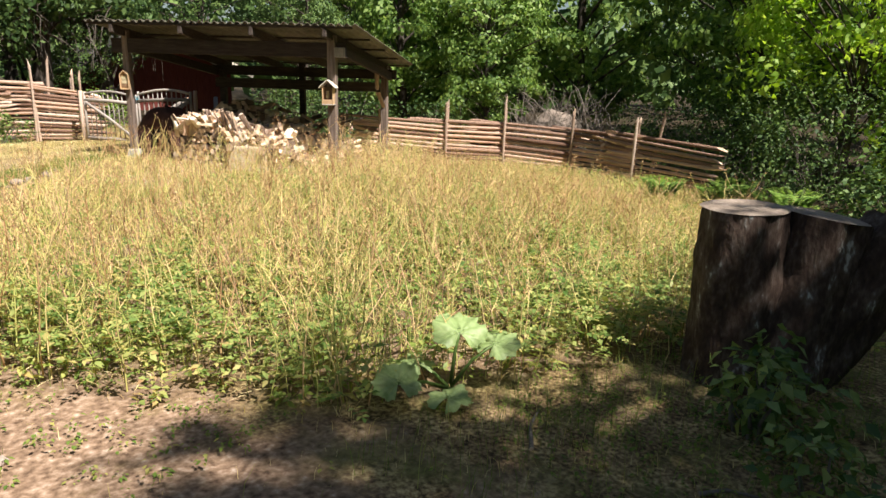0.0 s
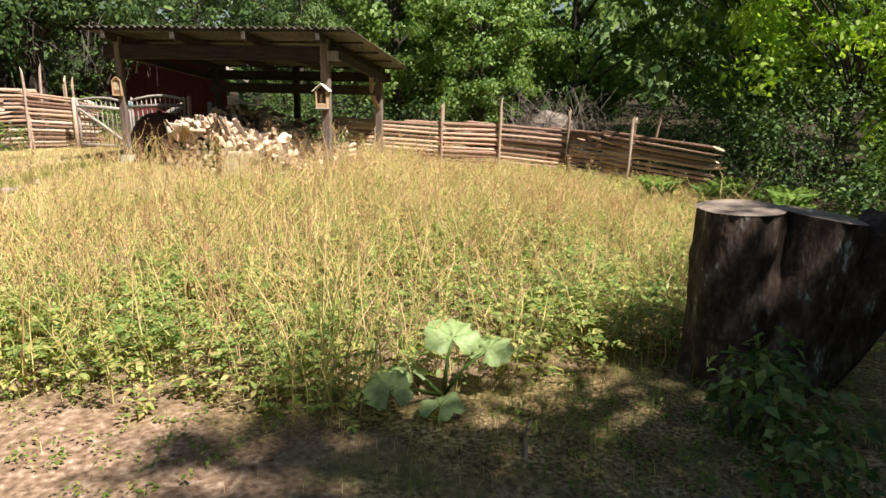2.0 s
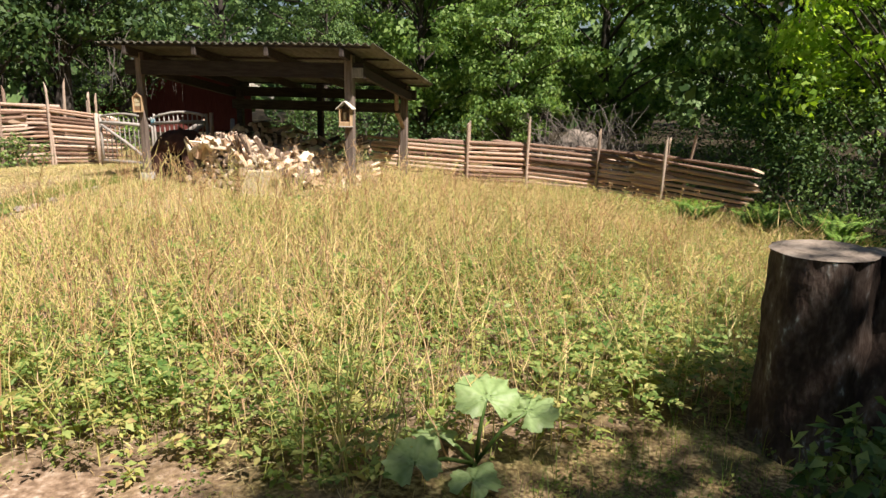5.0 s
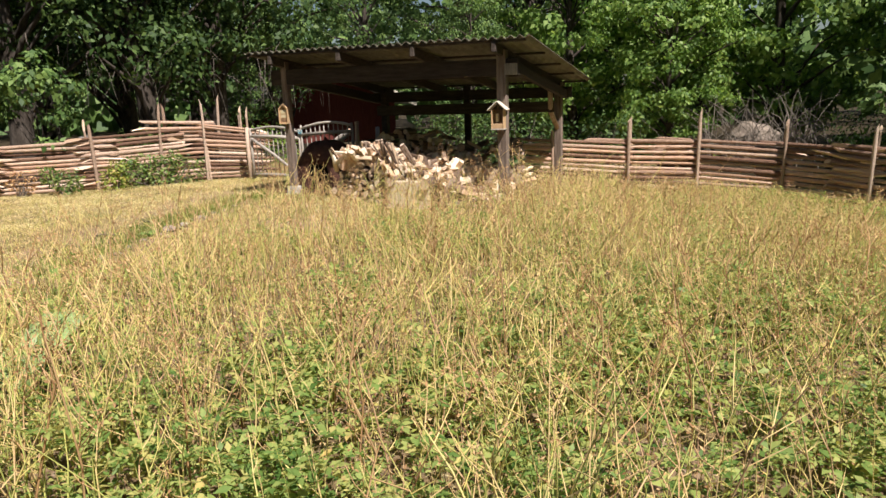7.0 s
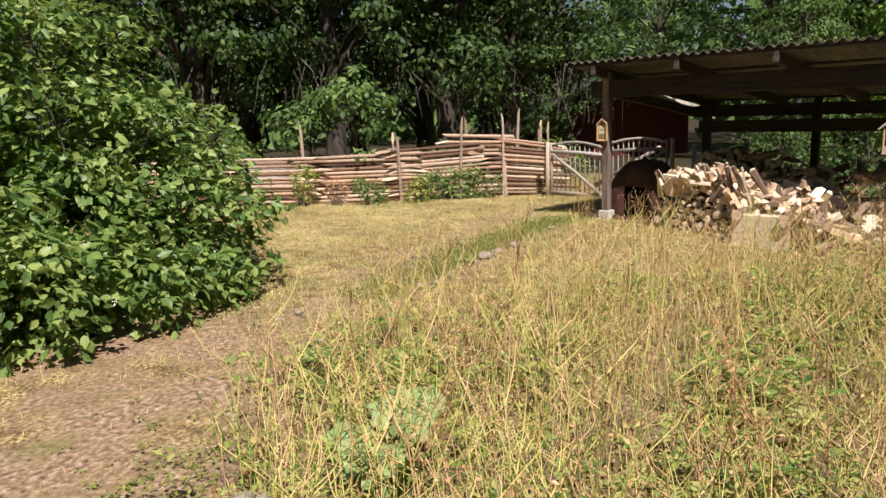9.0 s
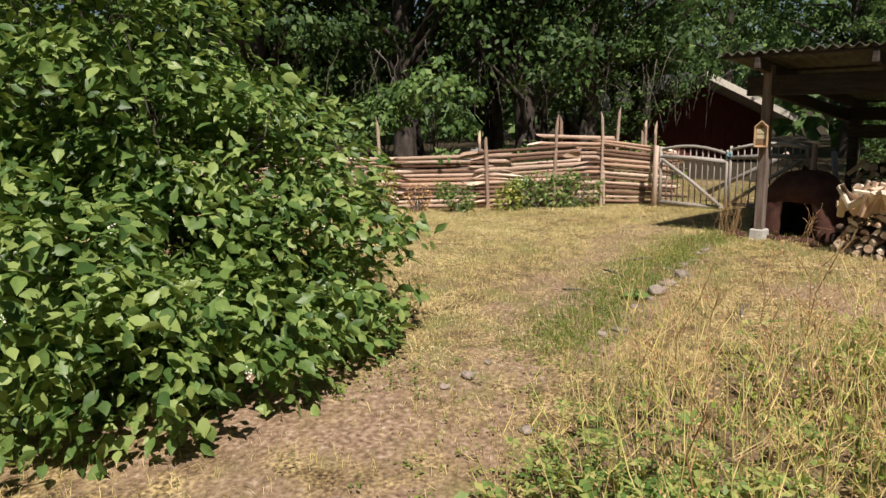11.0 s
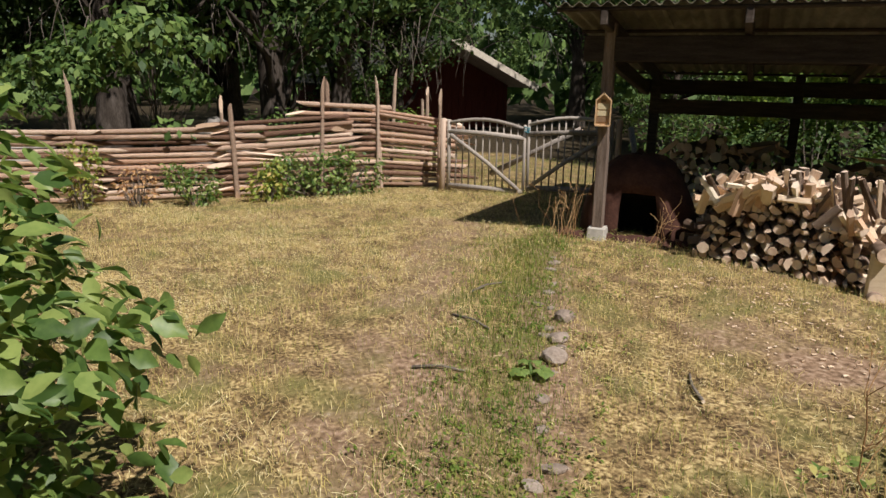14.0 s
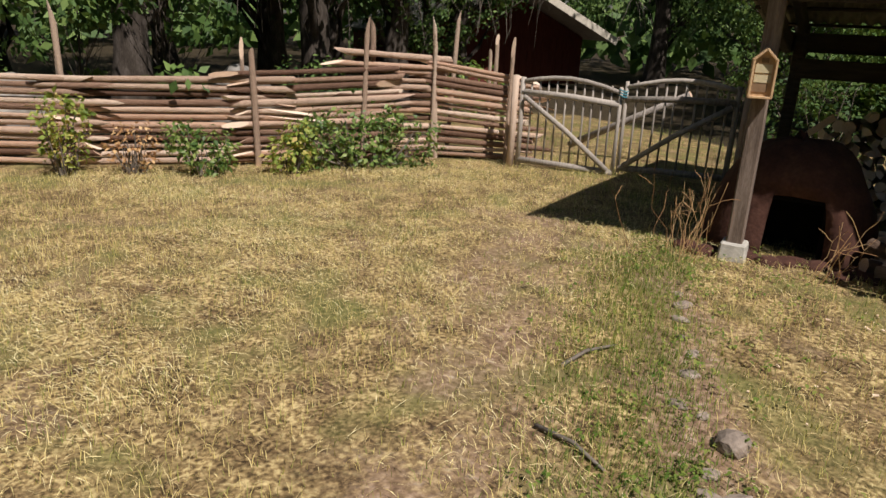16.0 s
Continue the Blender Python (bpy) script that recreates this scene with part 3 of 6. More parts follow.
gxl, gyl = -10.76, 13.41
gd = (math.cos(radians(GA)), math.sin(radians(GA)))
gate_leaf(gxl, gyl, False)
gate_leaf(gxl + gd[0] * gate_w * 2, gyl + gd[1] * gate_w * 2, True)
for k, (px, py) in enumerate(((gxl - gd[0] * 0.1, gyl - gd[1] * 0.1), (gxl + gd[0] * (gate_w * 2 + 0.1), gyl + gd[1] * (gate_w * 2 + 0.1)))):
    gp = thing("gate_post", px, py, g1(px, py), 0, "grey round timber gate post", "post", "gate posts")
    bm = bmesh.new()
    tube(bm, [(0, 0, -0.2), (0.01, 0, 0.5), (0, 0.01, 1.12)], [0.048, 0.045, 0.04], 9, 0.06, 7 + k)
    part("pole", bm, [M["post_wood"], M["cut_end"]], gp)
tie = thing("rope_tie", gxl + gd[0] * gate_w, gyl + gd[1] * gate_w, g1(gxl + gd[0] * gate_w, gyl + gd[1] * gate_w) + 0.95, GA, "blue-green rope tying the two gate leaves together", "rope")
for k in range(3):
    bm = bmesh.new()
    tube(bm, [(0.045 * math.cos(a), 0.05 * math.sin(a), -0.03 + 0.03 * k + 0.01 * math.sin(2 * a)) for a in np.linspace(0, 2 * math.pi, 13)], [0.008] * 13, 5)
    part("loop", bm, [M["rope"], M["rope"]], tie)
# leaning poles behind the gate
for k, (a, b) in enumerate((((-11.6, 14.6, -0.1), (-10.3, 15.5, 0.75)), ((-9.6, 15.9, 0.8), (-8.9, 15.6, -0.05)))):
    p = thing("leaning_pole", a[0], a[1], a[2], 0, "weathered pole propped behind the gate", "pole", "leaning poles")
    bm = bmesh.new()
    tube(bm, [(0, 0, 0), Vector(b) - Vector(a)], [0.05, 0.04], 8, 0.08, k)
    part("pole", bm, [M["grey_wood"], M["cut_end"]], p)

# ---------------------------------------------------------------- roundpole fences
POLES = []
for k in range(6):
    bm = bmesh.new()
    r = random.Random(k)
    pts = [(r.uniform(-0.012, 0.012), r.uniform(-0.012, 0.012), -0.5 + q / 5) for q in range(6)]
    tube(bm, pts, [1.0 + r.uniform(-0.12, 0.12) - 0.04 * q for q in range(6)], 8, 0.07, k)
    me = bpy.data.meshes.new("pole")
    bm.to_mesh(me)
    bm.free()
    POLES.append(me)


def pole_mesh(mat):
    out = []
    for me in POLES:
        c = me.copy()
        c.materials.append(M[mat])
        c.materials.append(M["cut_end"])
        out.append(c)
    return out


RAILS, STAKES = pole_mesh("rail_wood"), pole_mesh("post_wood")


def span(name, meshes, a, b, r, parent):
    """A pole from a to b of radius r, in its thing's own frame."""
    a, b = Vector(a), Vector(b)
    d = b - a
    ob = new(name, random.choice(meshes))
    ob.parent = parent
    q = Vector((0, 0, 1)).rotation_difference(d.normalized())
    spin = Matrix.Rotation(random.uniform(0, 6.28), 4, "Z")
    ob.matrix_basis = Matrix.Translation((a + b) / 2) @ q.to_matrix().to_4x4() @ spin @ Matrix.Diagonal((r, r, d.length, 1))
    return ob


def pole_fence(name, corners, tops, n, stakes, slope, label, rmin=0.03, rmax=0.05, extra=0.0):
    """A fence of stacked poles along corners, with stake pairs; tops: height of the stack at each corner."""
    x0, y0 = corners[0]
    f = thing(name, x0, y0, 0, 0, label, "fence")
    for (a, b, ta, tb) in zip(corners, corners[1:], tops, tops[1:]):
        L = math.hypot(b[0] - a[0], b[1] - a[1])
        dx, dy = (b[0] - a[0]) / L, (b[1] - a[1]) / L
        for k in range(n):
            za = g1(*a) + 0.03 + (ta - 0.03) * (k + 0.3) / n + random.uniform(-0.015, 0.015)
            zb = g1(*b) + 0.03 + (tb - 0.03) * (k + 0.3) / n + slope + random.uniform(-0.02, 0.02)
            o = random.uniform(-0.02, 0.02)
            ea, eb = random.uniform(0.05, 0.3) + extra, random.uniform(0.02, 0.25)
            r = random.uniform(rmin, rmax)
            za -= (zb - za) * ea / L
            span("rail", RAILS, (a[0] - x0 - dx * ea - dy * o, a[1] - y0 - dy * ea + dx * o, za), (b[0] - x0 + dx * eb - dy * o, b[1] - y0 + dy * eb + dx * o, zb), r, f)
    for (x, y, top, lx, ly) in stakes:
        z = g1(x, y)
        span("stake", STAKES, (x - x0, y - y0, z - 0.1), (x - x0 + lx, y - y0 + ly, top), random.uniform(0.029, 0.04), f)
    return f


# stacked fence by the gate: stakes stand on the yard side
pole_fence("pole_fence", [(-11.2, 13.62), (-11.62, 12.52), (-11.5, 11.4)], [1.12, 1.32, 1.38], 14,
           [(-11.12, 13.4, 1.22, -0.03, 0.03), (-11.43, 13.33, 1.29, -0.05, 0.02), (-11.7, 13.36, 1.1, 0, 0), (-11.53, 12.53, 1.2, -0.03, 0.02), (-11.55, 12.6, 1.47, -0.08, -0.05), (-11.86, 12.85, 1.55, 0.0, 0.1)], 0.0,
           "stacked fence of weathered split and round poles beside the gate", 0.029, 0.046)
pole_fence("pole_fence", [(-11.5, 11.75), (-11.38, 10.2)], [1.18, 1.1], 13,
           [(-11.4, 11.58, 1.36, -0.1, 0.08), (-11.62, 11.76, 1.4, 0, 0), (-11.3, 10.32, 1.06, -0.07, -0.03), (-11.6, 10.2, 1.1, 0, 0)], 0.0,
           "stacked fence of weathered split and round poles", 0.03, 0.048, 0.1)
pole_fence("pole_fence", [(-11.4, 10.45), (-11.6, 8.3), (-12.2, 6.2), (-12.9, 4.0), (-13.6, 1.5)], [1.04, 1.02, 1.04, 1.0, 0.96], 12,
           [(-11.75, 8.3, 1.42, 0.0, -0.03), (-11.8, 8.26, 0.95, 0, 0), (-12.1, 6.2, 1.3, 0, 0.02), (-12.8, 4.0, 1.25, 0.03, 0)], 0.0,
           "low stacked pole fence shaded by trees", 0.032, 0.045)
# sloping rail fence past the shed
RP = [(-7.04, 18.73, 0.66), (-6.5, 20.2, 0.82), (-5.8, 21.4, 0.87), (-4.67, 22.5, 0.7), (-2.9, 22.5, 0.66)]
rc = [(x, y) for x, y, z in RP] + [(-1.2, 22.7)]
stakes = []
for x, y, z in RP:
    stakes += [(x + 0.05, y - 0.06, z, random.uniform(-0.06, 0.06), 0.0), (x - 0.06, y + 0.09, z - random.uniform(0.02, 0.25), random.uniform(-0.1, 0.1), 0.04)]
stakes += [(-2.55, 22.6, 0.78, 0.3, 0.0)]
pole_fence("rail_fence", rc, [0.98, 1.06, 1.1, 1.1, 1.12, 1.05], 10, stakes, -0.03, "sloping fence of thin weathered rails held by paired stakes", 0.032, 0.052, 0.5)

# ---------------------------------------------------------------- firewood
def log_mesh(kind, seed):
    """A unit billet along z: round, half or wedge, with bark, split faces and sawn ends."""
    r = random.Random(seed)
    bm = bmesh.new()
    if kind == "round":
        prof = [(math.cos(a), math.sin(a), 0) for a in np.linspace(0, 2 * math.pi, 9)[:-1]]
    elif kind == "half":
        prof = [(math.cos(a), math.sin(a) - 0.35, 0) for a in np.linspace(0, math.pi, 6)] + [(0.0, -0.42, 1)]
    elif kind == "core":
        prof = [(-0.9, -0.35, 1), (0.2, -0.6, 1), (1.0, -0.2, 1), (0.6, 0.45, 1), (-0.6, 0.4, 1)]
    else:
        prof = [(1.15 * math.cos(a) - 0.5, 1.15 * math.sin(a) - 0.4, 0) for a in np.linspace(0, 1.6, 5)] + [(-0.55, -0.5, 1)]
    rings = []
    for z in (-0.5, 0.0, 0.5):
        k = 1 + r.uniform(-0.08, 0.08)
        rings.append([bm.verts.new((x * k + r.uniform(-0.06, 0.06), y * k + r.uniform(-0.06, 0.06), z + r.uniform(-0.01, 0.01))) for x, y, _ in prof])
    n = len(prof)
    for a, b in zip(rings, rings[1:]):
        for i in range(n):
            f = bm.faces.new((a[i], a[(i + 1) % n], b[(i + 1) % n], b[i]))
            split = kind == "core" or (kind != "round" and i >= n - 2)
            f.material_index = 1 if split else 0
    for ring, flip in ((rings[0], True), (rings[-1], False)):
        f = bm.faces.new(ring[::-1] if flip else ring)
        f.material_index = 2
    me = bpy.data.meshes.new("billet")
    bm.normal_update()
    bm.to_mesh(me)
    bm.free()
    for x in ("log_bark", "log_split", "cut_end"):
        me.materials.append(M[x])
    return me


LOGS = [log_mesh(k, s) for s, k in enumerate(("round", "round", "half", "half", "wedge", "wedge", "half", "wedge", "core", "core", "core"))]


def billet(parent, at, way, r, length, spin=None, me=None):
    ob = new("billet", me or random.choice(LOGS))
    ob.parent = parent
    q = Vector((0, 0, 1)).rotation_difference(Vector(way).normalized())
    s = Matrix.Rotation(random.uniform(0, 6.28) if spin is None else spin, 4, "Z")
    ob.matrix_basis = Matrix.Translation(at) @ q.to_matrix().to_4x4() @ s @ Matrix.Diagonal((r, r, length, 1))
    return ob


random.seed(11)
PA = math.degrees(math.atan2(0.3, 1.45))
pile = thing("firewood_pile", -5.9, 13.6, -0.04, PA + 7, "heaped pile of split firewood, fresh pale billets thrown on top", "firewood")
pile.matrix_basis = pile.matrix_basis @ Matrix.Scale(1.04, 4)
# stacked face: ends towards the yard
row = 0
z = 0.045
while z < 0.66:
    x = 0.02 + 0.05 * (row % 2) + z * 0.25
    end = 1.42 - z * 0.1
    while x < end:
        r = random.uniform(0.024, 0.056)
        h = 0.38 + 0.26 * math.sin(math.pi * min(1, max(0, (x + 0.1) / 1.45)))
        if z < h:
            billet(pile, (x + r, 0.14 + random.uniform(-0.05, 0.05) + z * 0.25, z + random.uniform(-0.008, 0.008)), (random.uniform(-0.7, -0.05), 1, random.uniform(-0.1, 0.1)), r, random.uniform(0.28, 0.38))
        x += r * 1.85
    z += 0.082
    row += 1
# second row behind, and billets tossed on top
for k in range(150):
    x, y = random.uniform(-0.15, 1.4), random.uniform(0.3, 1.6)
    h = 0.7 * math.sin(math.pi * min(1, max(0, (x + 0.3) / 2.1))) * (1 - 0.3 * abs(y - 0.7))
    billet(pile, (x, y, max(0.05, h - random.uniform(0, 0.22))), (random.uniform(-1, 1), random.uniform(-0.4, 1), random.uniform(-0.25, 0.25)), random.uniform(0.04, 0.065), random.uniform(0.26, 0.36))
for k in range(95):
    x, y = random.uniform(0.02, 1.45), random.uniform(0.0, 0.75)
    h = 0.42 + 0.25 * math.sin(math.pi * min(1, max(0, (x + 0.1) / 1.5)))
    up = random.random() < 0.4
    billet(pile, (x, y, h + random.uniform(0.0, 0.07)), (random.uniform(-0.7, 0.7), random.uniform(-0.9, 0.2), 0.8 if up else random.uniform(0.05, 0.4)), random.uniform(0.03, 0.05), random.uniform(0.2, 0.33), me=random.choice(LOGS[2:6] + LOGS[7:]))
# big pale slabs leaning on the shoulder, thin sticks standing on the crest, one long pole across
for k in range(20):
    x = random.uniform(0.05, 0.7)
    billet(pile, (x, random.uniform(-0.02, 0.25), 0.44 + 0.25 * x + random.uniform(0, 0.08)), (random.uniform(0.1, 0.9), random.uniform(-0.6, 0.1), random.uniform(0.3, 0.9)), random.uniform(0.04, 0.066), random.uniform(0.22, 0.34), random.uniform(2.6, 4.2), random.choice(LOGS[8:]))
for k in range(18):
    x = random.uniform(0.75, 1.5)
    billet(pile, (x, random.uniform(0.1, 0.45), 0.66 + random.uniform(0, 0.06)), (random.uniform(-0.5, 0.1), random.uniform(-0.7, -0.1), random.uniform(0.7, 1.2)), random.uniform(0.018, 0.034), random.uniform(0.28, 0.42), me=random.choice((LOGS[0], LOGS[1], LOGS[3], LOGS[5])))
# the mound spreads back towards the feeder post
for k in range(120):
    x, y = random.gauss(1.55, 0.32), random.gauss(0.95, 0.35)
    h = 0.58 * math.exp(-((x - 1.45) ** 2) / 0.4 - (y - 0.9) ** 2 / 0.5)
    billet(pile, (x, max(y, 0.35), -0.03 + max(0.05, h - random.uniform(0, 0.2))), (random.uniform(-1, 1), random.uniform(-0.6, 1), random.uniform(-0.2, 0.4)), random.uniform(0.04, 0.065), random.uniform(0.26, 0.36), me=random.choice(LOGS[2:]))
billet(pile, (0.66, 0.16, 0.74), (1, 0.1, -0.16), 0.03, 0.52, me=LOGS[0])

# dark stacks at the back of the shed
random.seed(5)
for (u0, u1, v0, h0) in ((0.35, 1.75, 2.35, 0.75), (1.85, 3.4, 2.2, 0.62)):
    bx, by = shed_xy(u0, v0)
    st = thing("firewood_stack", bx, by, g1(bx, by), SA, "old grey firewood stacked under the back of the woodshed", "firewood", "shed stacks")
    z = 0.05
    while z < h0 + 0.25:
        x = 0.0
        while x < u1 - u0:
            r = random.uniform(0.045, 0.075)
            if z < h0 + 0.22 * math.sin(x * 2.4 + u0):
                billet(st, (x + r, 0.2 + random.uniform(-0.06, 0.06), z), (random.uniform(-0.2, 0.2), 1, random.uniform(-0.1, 0.1)), r, random.uniform(0.36, 0.46))
            x += r * 1.9
        z += 0.1
    for k in range(16):
        billet(st, (random.uniform(0, u1 - u0), random.uniform(0.0, 0.35), h0 + random.uniform(0.02, 0.2)), (random.uniform(-1, 1), random.uniform(-1, 1), random.uniform(-0.3, 0.5)), random.uniform(0.03, 0.06), random.uniform(0.3, 0.5))
# low sprawl of billets and rounds between pile and back stacks
bx, by = shed_xy(2.0, 0.9)
sp = thing("firewood_heap", bx, by, g1(bx, by), SA, "loose heap of dusty split firewood under the shed roof", "firewood")
for k in range(110):
    x, y = random.gauss(0.2, 0.75), random.gauss(0.35, 0.4)
    x = min(max(x, -1.5), 1.5)
    h = 0.42 * math.exp(-(x * x) / 0.9 - (y - 0.4) ** 2 / 0.5)
    billet(sp, (x, y, 0.05 + random.uniform(0, 1) * h), (random.uniform(-1, 1), random.uniform(-1, 1), random.uniform(-0.3, 0.4)), random.uniform(0.04, 0.07), random.uniform(0.28, 0.4))
for k, (u, v, r) in enumerate(((2.75, 1.55, 0.12), (3.05, 1.35, 0.1), (2.4, 1.75, 0.11))):
    bx, by = shed_xy(u, v)
    t = thing("log_round", bx, by, g1(bx, by) + r + 0.3, SA, "thick sawn log round resting on the firewood", "log", "log rounds")
    bm = bmesh.new()
    tube(bm, [(0, -0.16, 0), (0, 0, 0.004), (0, 0.16, 0)], [r, r * 1.03, r], 16, 0.03, k)
    part("round", bm, [M["log_bark"], M["cut_end"]], t)

# pale board with logs at its corners beside the pile
board = thing("board_bench", -4.36, 14.02, -0.08, PA + 36, "pale thick plank on edge between short grey logs", "bench")
bm = bmesh.new()
box(bm, (0.62, 0.07, 0.4), (0.31, 0, 0.23), (4, 0, 0), 0.012)
part("plank", bm, M["pale_board"], board, "fresh pale sawn plank")
for x, z, r in ((0.06, 0.06, 0.06), (0.5, 0.055, 0.055), (0.07, 0.42, 0.06), (0.58, 0.38, 0.07)):
    bm = bmesh.new()
    tube(bm, [(x, -0.1, z), (x, 0.1, z), (x, 0.3, z)], [r, r, r * 0.95], 14, 0.03, int(x * 100))
    part("log", bm, [M["log_bark"], M["cut_end"]], board)

# ---------------------------------------------------------------- clay oven under the shed corner
ox, oy = shed_xy(0.3, 0.62)
oven = thing("clay_oven", ox, oy, g1(ox, oy) - 0.02, SA, "domed red clay oven with a dark arched mouth", "oven")
bm = bmesh.new()
nu, nv = 28, 10
rings = []
for j in range(nv + 1):
    ph = j / nv * math.pi / 2
    ring = []
    for i in range(nu):
        th = 2 * math.pi * i / nu
        wob = 1 + 0.05 * noise.noise(Vector((math.cos(th) * 2, math.sin(th) * 2, ph * 2)))
        x = 0.62 * math.cos(th) * max(math.cos(ph), 0.02) ** 0.8 * wob
        y = 0.6 * math.sin(th) * max(math.cos(ph), 0.02) ** 0.8 * wob
        y = max(y, -0.42)
        ring.append(bm.verts.new((x, y, 0.88 * math.sin(ph) * wob)))
    rings.append(ring)
for a, b in zip(rings, rings[1:]):
    for i in range(nu):
        c = ((a[i].co + b[i].co + a[(i + 1) % nu].co + b[(i + 1) % nu].co) / 4)
        if c.y < -0.34 and abs(c.x - 0.05) < 0.2 and 0.06 < c.z < 0.46:
            continue
        f = bm.faces.new((a[i], a[(i + 1) % nu], b[(i + 1) % nu], b[i]))
        f.smooth = True
bmesh.ops.contextual_create(bm, geom=rings[-1])
bmesh.ops.solidify(bm, geom=bm.faces[:], thickness=0.05)
part("dome", bm, M["clay"], oven)
bm = bmesh.new()
box(bm, (0.46, 0.5, 0.5), (0.05, -0.09, 0.27), (0, 0, 0), 0.05)
cav = [f for f in bm.faces if f.normal.y < -0.9]
bmesh.ops.delete(bm, geom=cav, context="FACES")
part("fire_chamber", bm, M["soot"], oven, "sooty black fire chamber")
for k in range(9):
    bm = bmesh.new()
    bmesh.ops.create_icosphere(bm, subdivisions=2, radius=1.0)
    for v in bm.verts:
        v.co *= 1 + 0.25 * noise.noise(v.co * 1.6 + Vector((k * 3.1, 0, 0)))
        v.co.x *= 0.11 + 0.03 * (k % 3)
        v.co.y *= 0.09
        v.co.z *= 0.07
    s = part("clay_lump", bm, M["clay"], oven)
    s.matrix_basis = pose(-0.65 + 0.15 * k, -0.55 - 0.07 * math.sin(k * 2.0), 0.045, 0, 0, k * 37)

# ---------------------------------------------------------------- stones
def stone(name, x, y, size, seed, label, sink=0.3, mat="stone", sub=3, z=None):
    bm = bmesh.new()
    bmesh.ops.create_icosphere(bm, subdivisions=sub, radius=1.0)
    for v in bm.verts:
        c = v.co.copy()
        d = 1 + 0.28 * noise.noise(c * 1.1 + Vector((seed * 5.3, 0, 0))) + 0.09 * noise.noise(c * 3.3 + Vector((0, seed * 2.1, 0)))
        v.co = Vector((c.x * size[0], c.y * size[1], c.z * size[2])) * d
    for f in bm.faces:
        f.smooth = sub > 3
    me = bpy.data.meshes.new(name)
    bm.to_mesh(me)
    bm.free()
    me.materials.append(M[mat])
    ob = new(name, me)
    ob.matrix_basis = pose(x, y, (g1(x, y) if z is None else z) + size[2] * (1 - sink), 0, 0, seed * 53)
    return tagged(ob, label, "stone")


stone("boulder", -12.3, 10.25, (0.5, 0.45, 0.66), 3, "large grey lichened boulder standing behind the pole fence", 0.35, sub=4)
stone("boulder", -8.6, 26.2, (0.75, 0.7, 0.62), 8, "brown-grey boulder beside the brush pile", 0.3, sub=4, mat="stone_pale")
stone("flat_stone", -12.7, 7.4, (0.8, 0.5, 0.58), 6, "pale grey boulder behind the low fence", 0.4, sub=4)
stone("boulder", 0.86, 9.42, (0.14, 0.12, 0.12), 12, "round dark grey stone among the weeds by the path", 0.25, sub=3)
random.seed(21)
for k, (x, y, s) in enumerate(((-4.74, 11.52, 0.09), (-4.42, 11.27, 0.075), (-4.17, 11.08, 0.1), (-4.3, 11.2, 0.045), (-2.35, 9.25, 0.06), (-2.2, 9.1, 0.04), (-2.6, 9.4, 0.035), (-1.6, 9.5, 0.05), (3.0, 9.75, 0.07), (3.15, 9.95, 0.05), (2.75, 9.65, 0.06))):
    s *= 0.8
    stone("stone", x, y, (s * random.uniform(0.9, 1.4), s, s * 0.6), k + 1, "pale weathered field stone half sunk in the turf", 0.35, sub=2, mat="stone_pale")
# sunken row of edging stones from the path to the corner post
for k in range(17):
    u = k / 16 + random.uniform(-0.015, 0.015)
    x, y = -3.15 - 3.1 * u + random.gauss(0, 0.03), 10.32 + 2.1 * u + random.gauss(0, 0.03)
    r = random.uniform(0.022, 0.042)
    stone("edging_stone", x, y, (r * random.uniform(1.1, 1.7), r, r * 0.6), k + 31, "small rough stone sunk in a row along the grass edge", 0.62, sub=2, mat="stone_pale")

# ---------------------------------------------------------------- outbuilding beyond the gate
hx, hy = -26.2, 19.6
hz = g1(hx, hy) + 0.3
house = thing("red_cottage", hx, hy, hz, 4, "small dark red timber outbuilding with a pale metal roof", "house")


def gable(t0, t1):
    bm = bmesh.new()
    prof = [(-3.6, -0.3), (3.6, -0.3), (3.6, 1.35), (0, 3.0), (-3.6, 1.35)]
    a = [bm.verts.new((t0, y, z)) for y, z in prof]
    b = [bm.verts.new((t1, y, z)) for y, z in prof]
    bm.faces.new(a)
    bm.faces.new(b[::-1])
    for i in range(5):
        bm.faces.new((a[i], b[i], b[(i + 1) % 5], a[(i + 1) % 5]))
    bmesh.ops.recalc_face_normals(bm, faces=bm.faces[:])
    return bm


part("wall", gable(-0.12, 0.0), M["red_paint"], house)
part("wall", gable(-5.0, -4.88), M["red_paint"], house)
for y in (-3.55, 3.55):
    bm = bmesh.new()
    box(bm, (4.76, 0.1, 1.63), (-2.5, y, 0.515), (0, 0, 0), 0)
    part("wall", bm, M["red_paint"], house)
# the s < 0 slope and board are coloured dark, as if out of the sun
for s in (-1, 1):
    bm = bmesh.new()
    # overhang added to the roof to keep the gable wall in shade
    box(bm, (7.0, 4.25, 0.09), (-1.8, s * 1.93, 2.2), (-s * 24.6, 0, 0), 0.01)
    part("roof", bm, M["metal_roof" if s > 0 else "roof_shaded"], house)
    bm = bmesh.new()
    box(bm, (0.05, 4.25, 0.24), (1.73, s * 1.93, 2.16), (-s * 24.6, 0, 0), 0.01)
    part("bargeboard", bm, M["feeder_roof" if s > 0 else "roof_shaded"], house)
for k in range(24):
    bm = bmesh.new()
    box(bm, (0.03, 0.05, 1.3), (0.017, -3.45 + k * 0.3, 0.68), (0, 0, 0), 0)
    part("cover_strip", bm, M["red_paint"], house)

# ---------------------------------------------------------------- sawn stump
stump = thing("tree_stump", 4.62, 13.45, 0, 0, "big dark many-stemmed sawn tree stump in shade", "stump")


